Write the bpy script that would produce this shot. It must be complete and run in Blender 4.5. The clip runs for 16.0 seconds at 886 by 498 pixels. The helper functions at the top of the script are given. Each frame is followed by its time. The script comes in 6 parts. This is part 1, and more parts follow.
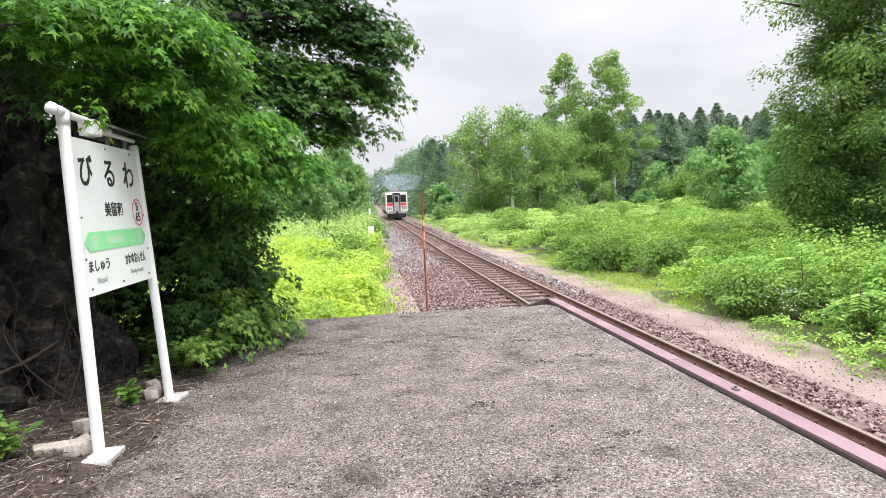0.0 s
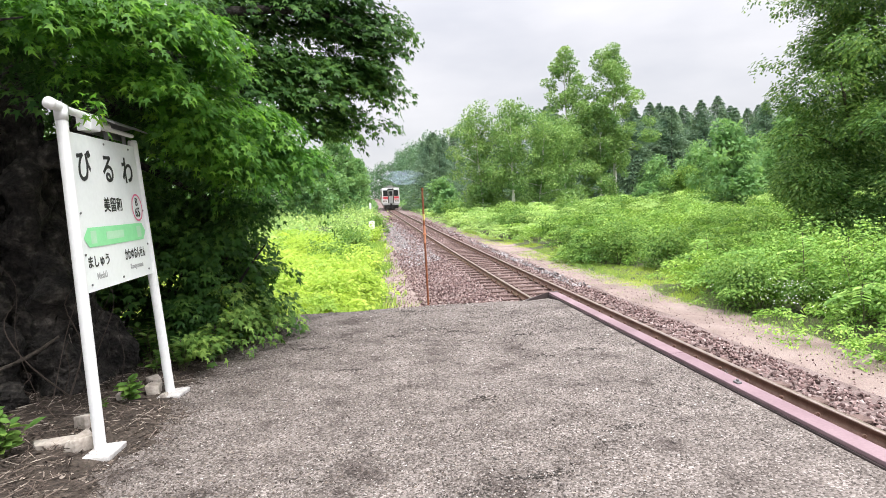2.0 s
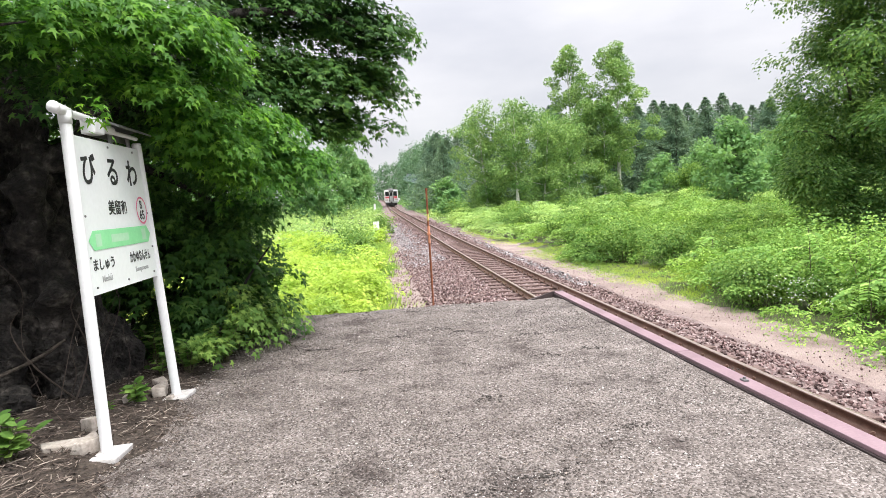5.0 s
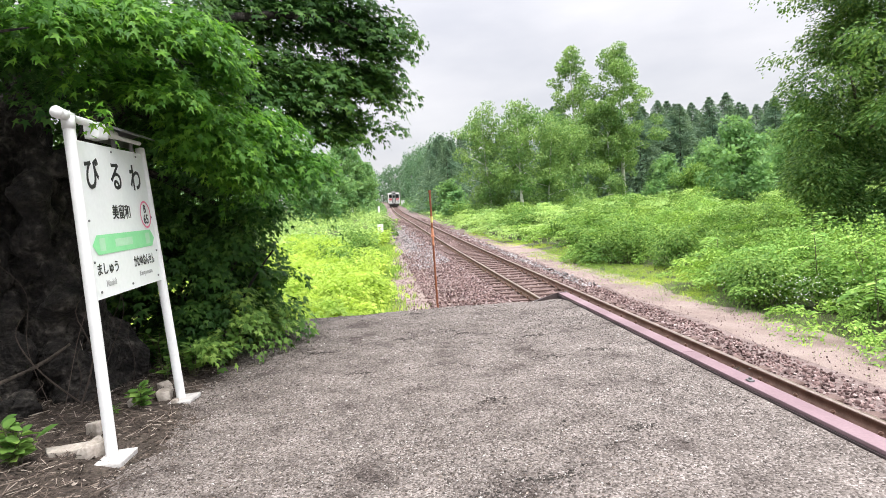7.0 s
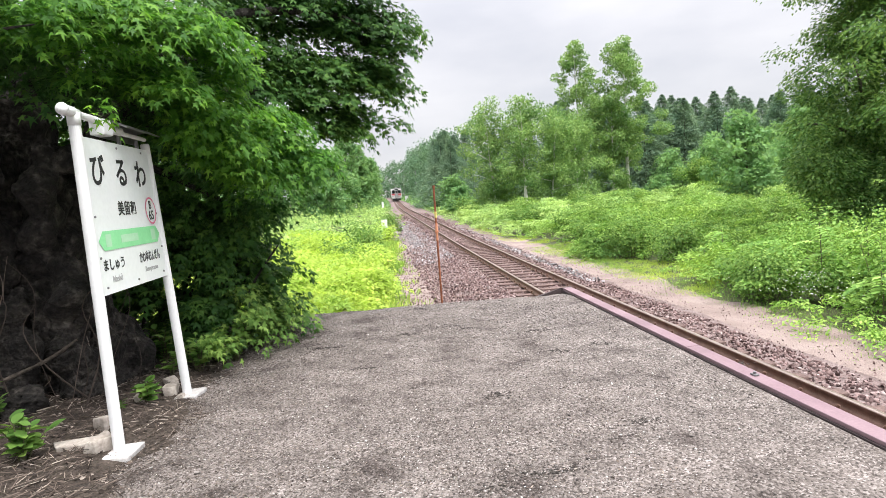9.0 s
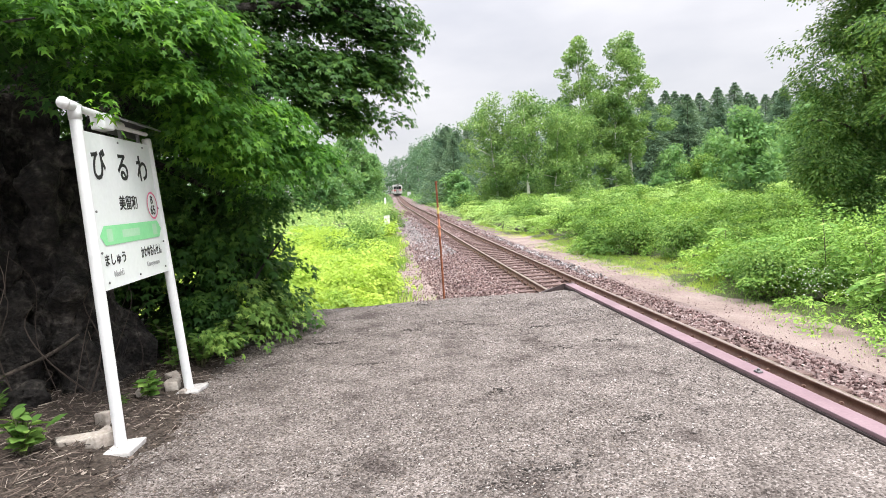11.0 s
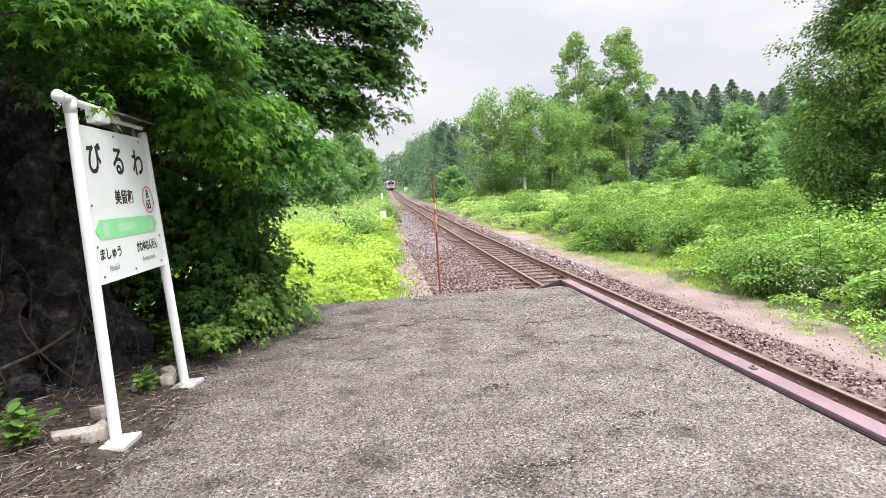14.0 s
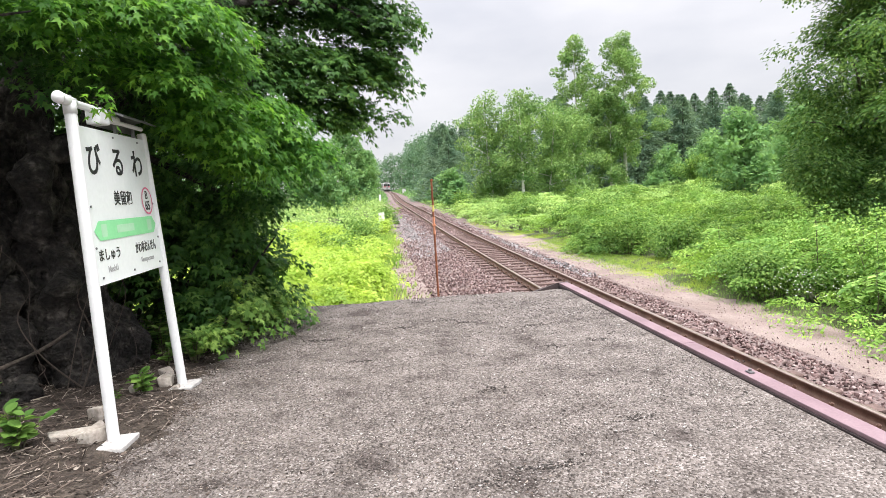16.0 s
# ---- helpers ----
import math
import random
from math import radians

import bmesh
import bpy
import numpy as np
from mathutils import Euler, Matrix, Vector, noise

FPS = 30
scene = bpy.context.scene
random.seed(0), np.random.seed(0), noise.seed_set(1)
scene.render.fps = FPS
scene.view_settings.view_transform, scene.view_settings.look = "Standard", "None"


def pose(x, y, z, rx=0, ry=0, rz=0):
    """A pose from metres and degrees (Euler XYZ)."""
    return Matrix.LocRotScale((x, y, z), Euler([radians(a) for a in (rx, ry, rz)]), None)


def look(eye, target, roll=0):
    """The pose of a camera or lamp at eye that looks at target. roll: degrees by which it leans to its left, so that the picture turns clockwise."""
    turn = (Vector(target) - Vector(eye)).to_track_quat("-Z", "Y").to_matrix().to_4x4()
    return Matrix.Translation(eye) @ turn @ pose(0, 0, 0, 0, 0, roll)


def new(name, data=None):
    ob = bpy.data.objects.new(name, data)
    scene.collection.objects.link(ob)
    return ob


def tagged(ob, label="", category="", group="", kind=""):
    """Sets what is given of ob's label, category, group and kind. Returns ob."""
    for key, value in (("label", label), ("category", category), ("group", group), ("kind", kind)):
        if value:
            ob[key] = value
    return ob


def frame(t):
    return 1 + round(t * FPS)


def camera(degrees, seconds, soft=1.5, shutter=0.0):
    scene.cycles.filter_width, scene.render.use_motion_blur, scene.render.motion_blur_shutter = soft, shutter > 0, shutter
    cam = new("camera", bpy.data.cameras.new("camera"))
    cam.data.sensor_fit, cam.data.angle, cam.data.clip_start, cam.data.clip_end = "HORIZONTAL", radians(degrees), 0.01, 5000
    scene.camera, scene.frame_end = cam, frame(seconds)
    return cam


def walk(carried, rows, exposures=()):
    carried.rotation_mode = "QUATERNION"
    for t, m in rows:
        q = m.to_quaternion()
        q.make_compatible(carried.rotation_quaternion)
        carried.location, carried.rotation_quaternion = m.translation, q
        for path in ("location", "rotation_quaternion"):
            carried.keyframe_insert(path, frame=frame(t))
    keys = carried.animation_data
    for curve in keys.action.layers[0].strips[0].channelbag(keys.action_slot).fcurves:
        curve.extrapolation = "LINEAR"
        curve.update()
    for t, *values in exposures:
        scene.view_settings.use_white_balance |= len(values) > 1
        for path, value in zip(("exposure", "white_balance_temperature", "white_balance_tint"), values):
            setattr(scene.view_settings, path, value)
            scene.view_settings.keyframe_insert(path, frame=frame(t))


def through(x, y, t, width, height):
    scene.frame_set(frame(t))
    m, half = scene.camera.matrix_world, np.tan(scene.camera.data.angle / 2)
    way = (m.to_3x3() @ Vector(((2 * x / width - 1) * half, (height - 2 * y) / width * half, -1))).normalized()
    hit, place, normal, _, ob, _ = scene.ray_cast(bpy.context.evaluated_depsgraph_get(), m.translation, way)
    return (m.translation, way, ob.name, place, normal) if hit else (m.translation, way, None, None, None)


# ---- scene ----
cam = camera(70.0, 16.0, soft=0.8)
PATH = [
    (0, pose(-0.014, -0.036, 1.561, 85.699, 2.325, -7.183)),
    (0.5, pose(-0.013, -0.032, 1.561, 85.571, 2.344, -7.257)),
    (1, pose(-0.011, -0.020, 1.560, 85.387, 2.362, -7.231)),
    (1.5, pose(-0.012, -0.016, 1.555, 85.272, 2.471, -7.184)),
    (2, pose(-0.010, -0.019, 1.559, 85.180, 2.565, -7.121)),
    (2.5, pose(-0.011, -0.022, 1.557, 85.165, 2.691, -7.122)),
    (3, pose(-0.009, -0.025, 1.558, 85.175, 2.827, -7.113)),
    (3.5, pose(-0.005, -0.019, 1.560, 85.138, 2.897, -7.050)),
    (4, pose(-0.005, -0.015, 1.555, 85.129, 2.972, -6.968)),
    (6.5, pose(-0.004, -0.012, 1.556, 85.416, 3.400, -6.378)),
    (7, pose(0.004, -0.009, 1.554, 85.420, 3.570, -6.370)),
    (7.5, pose(0.006, -0.013, 1.551, 85.374, 3.714, -6.342)),
    (8, pose(0.005, -0.015, 1.551, 85.270, 3.766, -6.268)),
    (8.5, pose(0.004, -0.016, 1.550, 85.164, 3.763, -6.138)),
    (9, pose(0.001, -0.017, 1.552, 85.029, 3.757, -6.024)),
    (11.5, pose(0.004, 0.009, 1.546, 84.606, 3.690, -5.744)),
    (12, pose(0.005, 0.010, 1.547, 84.515, 3.764, -5.714)),
    (12.5, pose(0.006, 0.007, 1.545, 84.431, 3.806, -5.756)),
    (13, pose(0.006, 0.007, 1.546, 84.277, 3.779, -5.842)),
    (13.5, pose(0.009, 0.004, 1.543, 84.219, 3.638, -5.953)),
    (14, pose(0.003, 0.005, 1.547, 84.266, 3.379, -6.096)),
    (14.5, pose(0.000, 0.000, 1.550, 84.404, 3.133, -6.202)),
    (15, pose(-0.001, -0.005, 1.553, 84.515, 2.985, -6.283)),
    (15.5, pose(-0.001, -0.004, 1.553, 84.531, 3.013, -6.296)),
    (16, pose(-0.002, -0.005, 1.554, 84.435, 3.052, -6.252)),
]
walk(cam, PATH, exposures=((0, 0.66), (16, 0.66)))

# ---- world: bright overcast, the sun a soft patch behind thin cloud ----
SUN_UP, SUN_TURN = radians(68), radians(150)
world = bpy.data.worlds.new("overcast_sky")
scene.world = world
world.use_nodes = True
wn, wl = world.node_tree.nodes, world.node_tree.links
wn.clear()
w_out = wn.new("ShaderNodeOutputWorld")
w_sky = wn.new("ShaderNodeTexSky")
w_sky.sky_type, w_sky.sun_disc = "NISHITA", False
w_sky.sun_elevation, w_sky.sun_rotation = SUN_UP, SUN_TURN
w_blue = wn.new("ShaderNodeBackground")
w_blue.inputs["Strength"].default_value = 0.10
w_cloud = wn.new("ShaderNodeBackground")
w_sep = wn.new("ShaderNodeSeparateXYZ")
w_up = wn.new("ShaderNodeMath")
w_up.operation, w_up.inputs[1].default_value, w_up.use_clamp = "MAXIMUM", 0.0, True
w_pow = wn.new("ShaderNodeMath")
w_pow.operation, w_pow.inputs[1].default_value = "POWER", 2.5
w_gain = wn.new("ShaderNodeMath")  # an overcast sky is several times brighter overhead than at the horizon
w_gain.operation, w_gain.inputs[1].default_value, w_gain.inputs[2].default_value = "MULTIPLY_ADD", 3.7, 0.72
w_co = wn.new("ShaderNodeTexCoord")
w_map = wn.new("ShaderNodeMapping")
w_map.inputs["Scale"].default_value = (1.0, 1.0, 3.0)
w_no = wn.new("ShaderNodeTexNoise")
w_no.inputs["Scale"].default_value, w_no.inputs["Detail"].default_value = 3.0, 6
w_ramp = wn.new("ShaderNodeValToRGB")
w_ramp.color_ramp.elements[0].position, w_ramp.color_ramp.elements[0].color = 0.30, (0.65, 0.65, 0.70, 1)
w_ramp.color_ramp.elements[1].position, w_ramp.color_ramp.elements[1].color = 0.66, (0.86, 0.84, 0.865, 1)
w_mix = wn.new("ShaderNodeMixShader")
w_mix.inputs[0].default_value = 0.88
wl.new(w_co.outputs["Generated"], w_map.inputs["Vector"])
wl.new(w_co.outputs["Generated"], w_sep.inputs[0])
wl.new(w_sep.outputs["Z"], w_up.inputs[0])
wl.new(w_up.outputs[0], w_pow.inputs[0])
wl.new(w_pow.outputs[0], w_gain.inputs[0])
wl.new(w_gain.outputs[0], w_cloud.inputs["Strength"])
wl.new(w_map.outputs[0], w_no.inputs["Vector"])
wl.new(w_no.outputs["Fac"], w_ramp.inputs[0])
wl.new(w_ramp.outputs[0], w_cloud.inputs["Color"])
wl.new(w_sky.outputs[0], w_blue.inputs["Color"])
wl.new(w_blue.outputs[0], w_mix.inputs[1])
wl.new(w_cloud.outputs[0], w_mix.inputs[2])
wl.new(w_mix.outputs[0], w_out.inputs["Surface"])
sun = new("sun", bpy.data.lights.new("sun", "SUN"))
sun.data.energy, sun.data.angle, sun.data.color = 3.0, radians(36), (1.0, 0.98, 0.92)
SUN_DIR = Vector((math.sin(SUN_TURN) * math.cos(SUN_UP), math.cos(SUN_TURN) * math.cos(SUN_UP), math.sin(SUN_UP)))
sun.matrix_world = look(SUN_DIR * 60, (0, 0, 0))

# ---- materials ----
def mat_base(name):
    m = bpy.data.materials.new(name)
    m.use_nodes = True
    nt = m.node_tree
    return m, nt.nodes, nt.links, nt.nodes["Principled BSDF"]


def ramp(nodes, stops):
    r = nodes.new("ShaderNodeValToRGB")
    el = r.color_ramp.elements
    while len(el) < len(stops):
        el.new(0.5)
    for e, (p, c) in zip(el, stops):
        e.position, e.color = p, (*c, 1)
    return r


def surface(name, stops, scale=4.0, rough=0.7, metal=0.0, bump=0.3, fine=60.0, grit=0.25, dist=0.02, coords="Object"):
    """A weathered surface: broad colour stains, fine grain and relief."""
    m, n, l, b = mat_base(name)
    co = n.new("ShaderNodeTexCoord")
    big = n.new("ShaderNodeTexNoise")
    big.inputs["Scale"].default_value, big.inputs["Detail"].default_value = scale, 6
    big.inputs["Roughness"].default_value = 0.65
    small = n.new("ShaderNodeTexNoise")
    small.inputs["Scale"].default_value, small.inputs["Detail"].default_value = fine, 3
    for t in (big, small):
        l.new(co.outputs[coords], t.inputs["Vector"])
    r = ramp(n, stops)
    l.new(big.outputs["Fac"], r.inputs[0])
    g = ramp(n, [(0.3, (1 - grit,) * 3), (0.7, (1.0,) * 3)])
    l.new(small.outputs["Fac"], g.inputs[0])
    mx = n.new("ShaderNodeMix")
    mx.data_type, mx.blend_type = "RGBA", "MULTIPLY"
    mx.inputs[0].default_value = 1.0
    l.new(r.outputs[0], mx.inputs[6])
    l.new(g.outputs[0], mx.inputs[7])
    l.new(mx.outputs[2], b.inputs["Base Color"])
    b.inputs["Roughness"].default_value, b.inputs["Metallic"].default_value = rough, metal
    if bump:
        bp = n.new("ShaderNodeBump")
        bp.inputs["Strength"].default_value, bp.inputs["Distance"].default_value = bump, dist
        l.new(small.outputs["Fac"], bp.inputs["Height"])
        l.new(bp.outputs[0], b.inputs["Normal"])
    return m


def leafy(name, dark, mid, light, through=0.45, rough=0.5, glow=(1.35, 1.3, 0.95)):
    """Leaves: each leaf its own shade, with light shining through."""
    m, n, l, b = mat_base(name)
    geo = n.new("ShaderNodeNewGeometry")
    r = ramp(n, [(0.0, dark), (0.55, mid), (1.0, light)])
    l.new(geo.outputs["Random Per Island"], r.inputs[0])
    co = n.new("ShaderNodeTexCoord")
    no = n.new("ShaderNodeTexNoise")
    no.inputs["Scale"].default_value, no.inputs["Detail"].default_value = 0.45, 4
    l.new(co.outputs["Object"], no.inputs["Vector"])
    tint = ramp(n, [(0.32, (0.66, 0.76, 0.74)), (0.68, (1.28, 1.18, 1.02))])
    l.new(no.outputs["Fac"], tint.inputs[0])
    mx = n.new("ShaderNodeMix")
    mx.data_type, mx.blend_type = "RGBA", "MULTIPLY"
    mx.inputs[0].default_value = 1.0
    l.new(r.outputs[0], mx.inputs[6])
    l.new(tint.outputs[0], mx.inputs[7])
    l.new(mx.outputs[2], b.inputs["Base Color"])
    b.inputs["Roughness"].default_value = rough
    b.inputs["Specular IOR Level"].default_value = 0.18
    tr = n.new("ShaderNodeBsdfTranslucent")
    warm = n.new("ShaderNodeMix")
    warm.data_type, warm.blend_type = "RGBA", "MULTIPLY"
    warm.inputs[0].default_value = 1.0
    warm.inputs[7].default_value = (*glow, 1)
    l.new(mx.outputs[2], warm.inputs[6])
    l.new(warm.outputs[2], tr.inputs["Color"])
    ms = n.new("ShaderNodeMixShader")
    ms.inputs[0].default_value = through
    l.new(b.outputs[0], ms.inputs[1])
    l.new(tr.outputs[0], ms.inputs[2])
    l.new(ms.outputs[0], n["Material Output"].inputs["Surface"])
    return m


def stones_mat(name, stops, rough=0.85):
    m, n, l, b = mat_base(name)
    geo = n.new("ShaderNodeNewGeometry")
    r = ramp(n, stops)
    l.new(geo.outputs["Random Per Island"], r.inputs[0])
    l.new(r.outputs[0], b.inputs["Base Color"])
    b.inputs["Roughness"].default_value = rough
    return m


def gravel_mat(name, stops, broad, cell=85.0):
    """Packed gravel: every small stone its own shade, over broad damp and dusty stains."""
    m, n, l, b = mat_base(name)
    co = n.new("ShaderNodeTexCoord")
    big = n.new("ShaderNodeTexNoise")
    big.inputs["Scale"].default_value, big.inputs["Detail"].default_value, big.inputs["Roughness"].default_value = 2.4, 8, 0.62
    vo = n.new("ShaderNodeTexVoronoi")
    vo.inputs["Scale"].default_value = cell
    vo2 = n.new("ShaderNodeTexVoronoi")
    vo2.inputs["Scale"].default_value = cell * 0.37
    for t in (big, vo, vo2):
        l.new(co.outputs["Object"], t.inputs["Vector"])
    r, g = ramp(n, stops), ramp(n, broad)
    l.new(vo.outputs["Color"], r.inputs[0])
    l.new(big.outputs["Fac"], g.inputs[0])
    mx = n.new("ShaderNodeMix")
    mx.data_type, mx.blend_type = "RGBA", "MULTIPLY"
    mx.inputs[0].default_value = 1.0
    l.new(r.outputs[0], mx.inputs[6])
    l.new(g.outputs[0], mx.inputs[7])
    l.new(mx.outputs[2], b.inputs["Base Color"])
    b.inputs["Roughness"].default_value = 0.95
    b.inputs["Specular IOR Level"].default_value = 0.2
    add = n.new("ShaderNodeMath")
    add.operation = "ADD"
    l.new(vo.outputs["Distance"], add.inputs[0])
    l.new(vo2.outputs["Distance"], add.inputs[1])
    bp = n.new("ShaderNodeBump")
    bp.inputs["Strength"].default_value, bp.inputs["Distance"].default_value, bp.invert = 0.9, 0.012, True
    l.new(add.outputs[0], bp.inputs["Height"])
    l.new(bp.outputs[0], b.inputs["Normal"])
    return m


GRAVEL = gravel_mat("gravel", [(0.15, (0.085, 0.074, 0.068)), (0.45, (0.190, 0.168, 0.156)), (0.72, (0.265, 0.238, 0.224)), (0.97, (0.44, 0.41, 0.395))], [(0.35, (0.42, 0.39, 0.385)), (0.43, (0.74, 0.715, 0.705)), (0.55, (0.92, 0.895, 0.885)), (0.68, (1.12, 1.09, 1.08))])
GRIT = stones_mat("gravel_stones", [(0.0, (0.05, 0.042, 0.039)), (0.35, (0.17, 0.148, 0.138)), (0.86, (0.28, 0.25, 0.237)), (1.0, (0.62, 0.59, 0.565))])
DARKEARTH = surface("dark_earth", [(0.3, (0.035, 0.030, 0.027)), (0.7, (0.09, 0.078, 0.070))], 9, 0.95, 0, 0, 50, 0.3)
BALLAST = surface("ballast", [(0.3, (0.13, 0.085, 0.08)), (0.55, (0.26, 0.19, 0.18)), (0.8, (0.36, 0.30, 0.29))], 2.0, 0.95, 0, 1.0, 26, 0.6, 0.05)
BALLAST_ST = stones_mat("ballast_stones", [(0.0, (0.07, 0.042, 0.040)), (0.5, (0.195, 0.125, 0.119)), (0.85, (0.275, 0.195, 0.186)), (1.0, (0.37, 0.30, 0.29))])
PALE_ST = stones_mat("pale_ballast_stones", [(0.0, (0.13, 0.115, 0.118)), (0.5, (0.26, 0.24, 0.245)), (1.0, (0.42, 0.40, 0.41))])
DIRT = surface("sandy_dirt", [(0.25, (0.19, 0.135, 0.120)), (0.5, (0.30, 0.228, 0.205)), (0.75, (0.38, 0.305, 0.28))], 0.9, 0.95, 0, 0.8, 45, 0.45, 0.03)
SOIL = surface("meadow_soil", [(0.3, (0.05, 0.055, 0.025)), (0.6, (0.10, 0.12, 0.04)), (0.8, (0.17, 0.19, 0.065))], 0.5, 0.95, 0, 0.6, 20, 0.5, 0.05)
LITTER = surface("leaf_litter", [(0.25, (0.035, 0.025, 0.019)), (0.5, (0.085, 0.064, 0.050)), (0.78, (0.18, 0.145, 0.118))], 5.0, 0.95, 0, 1.0, 60, 0.6, 0.03)
TWIG = stones_mat("dry_twigs", [(0.0, (0.024, 0.017, 0.013)), (0.55, (0.065, 0.047, 0.038)), (0.85, (0.15, 0.115, 0.094)), (1.0, (0.36, 0.31, 0.265))])
WHITE = surface("white_paint", [(0.25, (0.72, 0.74, 0.75)), (0.5, (0.80, 0.81, 0.82)), (0.8, (0.84, 0.84, 0.85))], 5, 0.38, 0, 0.05, 40, 0.05, 0.003)
BOARD = surface("sign_board", [(0.25, (0.77, 0.82, 0.82)), (0.5, (0.84, 0.875, 0.875)), (0.8, (0.86, 0.89, 0.89))], 3, 0.3, 0, 0.04, 30, 0.05, 0.002)
BLACK = surface("black_lettering", [(0.3, (0.012, 0.013, 0.014)), (0.7, (0.03, 0.03, 0.032))], 6, 0.5, 0, 0, 50, 0.1)
FADED = surface("faded_lettering", [(0.3, (0.30, 0.31, 0.31)), (0.7, (0.50, 0.51, 0.51))], 30, 0.5, 0, 0, 50, 0.1)
GREEN = surface("green_band", [(0.3, (0.25, 0.72, 0.33)), (0.7, (0.32, 0.80, 0.40))], 5, 0.4, 0, 0, 50, 0.06)
GREENPALE = surface("pale_green_bars", [(0.3, (0.40, 0.72, 0.46)), (0.7, (0.50, 0.78, 0.54))], 9, 0.4, 0, 0, 50, 0.06)
PINKRING = surface("pink_ring", [(0.3, (0.75, 0.16, 0.30)), (0.7, (0.80, 0.22, 0.36))], 5, 0.4, 0, 0, 50, 0.06)
GREYMETAL = surface("grey_metal", [(0.3, (0.16, 0.16, 0.165)), (0.7, (0.30, 0.30, 0.31))], 6, 0.45, 0.6, 0.1, 50, 0.2, 0.004)
CONCRETE = surface("white_concrete", [(0.25, (0.38, 0.36, 0.35)), (0.5, (0.55, 0.53, 0.52)), (0.8, (0.66, 0.65, 0.64))], 14, 0.9, 0, 0.5, 60, 0.2, 0.008)
RAIL = surface("rusty_rail", [(0.3, (0.13, 0.068, 0.048)), (0.6, (0.24, 0.14, 0.105)), (0.8, (0.32, 0.205, 0.16))], 5, 0.55, 0.35, 0.25, 70, 0.3, 0.004)
RAILTOP = surface("worn_rail_head", [(0.3, (0.32, 0.24, 0.20)), (0.7, (0.48, 0.39, 0.35))], 8, 0.35, 0.7, 0.05, 70, 0.2, 0.002)
SLEEPER = surface("old_sleeper_wood", [(0.3, (0.085, 0.05, 0.045)), (0.6, (0.19, 0.125, 0.11)), (0.8, (0.28, 0.20, 0.18))], 6, 0.9, 0, 0.5, 40, 0.5, 0.01)
PINK = surface("faded_pink_plank", [(0.25, (0.15, 0.092, 0.106)), (0.5, (0.225, 0.145, 0.166)), (0.8, (0.29, 0.20, 0.222))], 1.8, 0.6, 0, 0.15, 55, 0.16, 0.004)
DARKEDGE = surface("dark_edge_beam", [(0.3, (0.028, 0.02, 0.021)), (0.7, (0.065, 0.045, 0.045))], 4, 0.8, 0, 0.3, 50, 0.3, 0.006)
STAKE = surface("rusty_orange_stake", [(0.3, (0.17, 0.055, 0.03)), (0.55, (0.33, 0.11, 0.05)), (0.8, (0.45, 0.17, 0.08))], 7, 0.7, 0.1, 0.3, 60, 0.3, 0.003)
STAKEBAND = surface("bleached_orange_band", [(0.3, (0.62, 0.24, 0.13)), (0.7, (0.75, 0.34, 0.20))], 9, 0.7, 0, 0, 60, 0.2)
YELLOW = surface("yellow_band", [(0.3, (0.70, 0.55, 0.16)), (0.7, (0.80, 0.66, 0.25))], 9, 0.6, 0, 0, 60, 0.2)
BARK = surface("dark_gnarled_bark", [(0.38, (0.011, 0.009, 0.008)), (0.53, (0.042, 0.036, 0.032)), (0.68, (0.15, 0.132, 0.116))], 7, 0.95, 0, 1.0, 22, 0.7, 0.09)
BARK2 = surface("brown_bark", [(0.3, (0.05, 0.04, 0.032)), (0.7, (0.15, 0.12, 0.10))], 6, 0.95, 0, 0.8, 24, 0.5, 0.04)
BIRCHBARK = surface("birch_bark", [(0.34, (0.10, 0.09, 0.085)), (0.42, (0.66, 0.64, 0.62)), (0.8, (0.82, 0.80, 0.78))], 3, 0.8, 0, 0.3, 20, 0.25, 0.02)
STEM = surface("plant_stem", [(0.3, (0.08, 0.09, 0.04)), (0.7, (0.17, 0.16, 0.08))], 8, 0.8, 0, 0, 40, 0.3)
# one maple's leaves in two greens: a lit copy and a darker shaded copy
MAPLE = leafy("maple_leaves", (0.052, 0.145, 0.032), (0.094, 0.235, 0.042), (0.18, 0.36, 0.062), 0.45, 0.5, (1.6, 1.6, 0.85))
MAPLE_SHADED = leafy("shaded_maple_leaves", (0.031, 0.086, 0.026), (0.055, 0.138, 0.038), (0.112, 0.228, 0.058), 0.34, 0.5, (1.6, 1.5, 0.8))
WALNUT = leafy("broad_leaves", (0.060, 0.135, 0.044), (0.118, 0.228, 0.068), (0.24, 0.37, 0.12), 0.42, 0.45)
BIRCHLEAF = leafy("birch_leaves", (0.12, 0.22, 0.075), (0.20, 0.335, 0.12), (0.33, 0.48, 0.20), 0.38, 0.55)
# needles lightened and blued: the haze of distance is put into the colour
LARCH_HAZED = leafy("hazed_conifer_needles", (0.11, 0.185, 0.140), (0.15, 0.24, 0.175), (0.21, 0.32, 0.22), 0.34, 0.6)
# far leaves, raised in lightness and blue to imitate haze
FARLEAF_HAZED = leafy("hazed_tree_leaves", (0.135, 0.265, 0.110), (0.180, 0.330, 0.140), (0.24, 0.40, 0.18), 0.42, 0.6)
WEED = leafy("weed_leaves", (0.125, 0.26, 0.055), (0.225, 0.39, 0.092), (0.38, 0.56, 0.165), 0.34, 0.6)
MEADOW = leafy("pale_meadow_leaves", (0.31, 0.46, 0.155), (0.38, 0.54, 0.195), (0.45, 0.60, 0.24), 0.36, 0.7, (1.15, 1.2, 0.95))
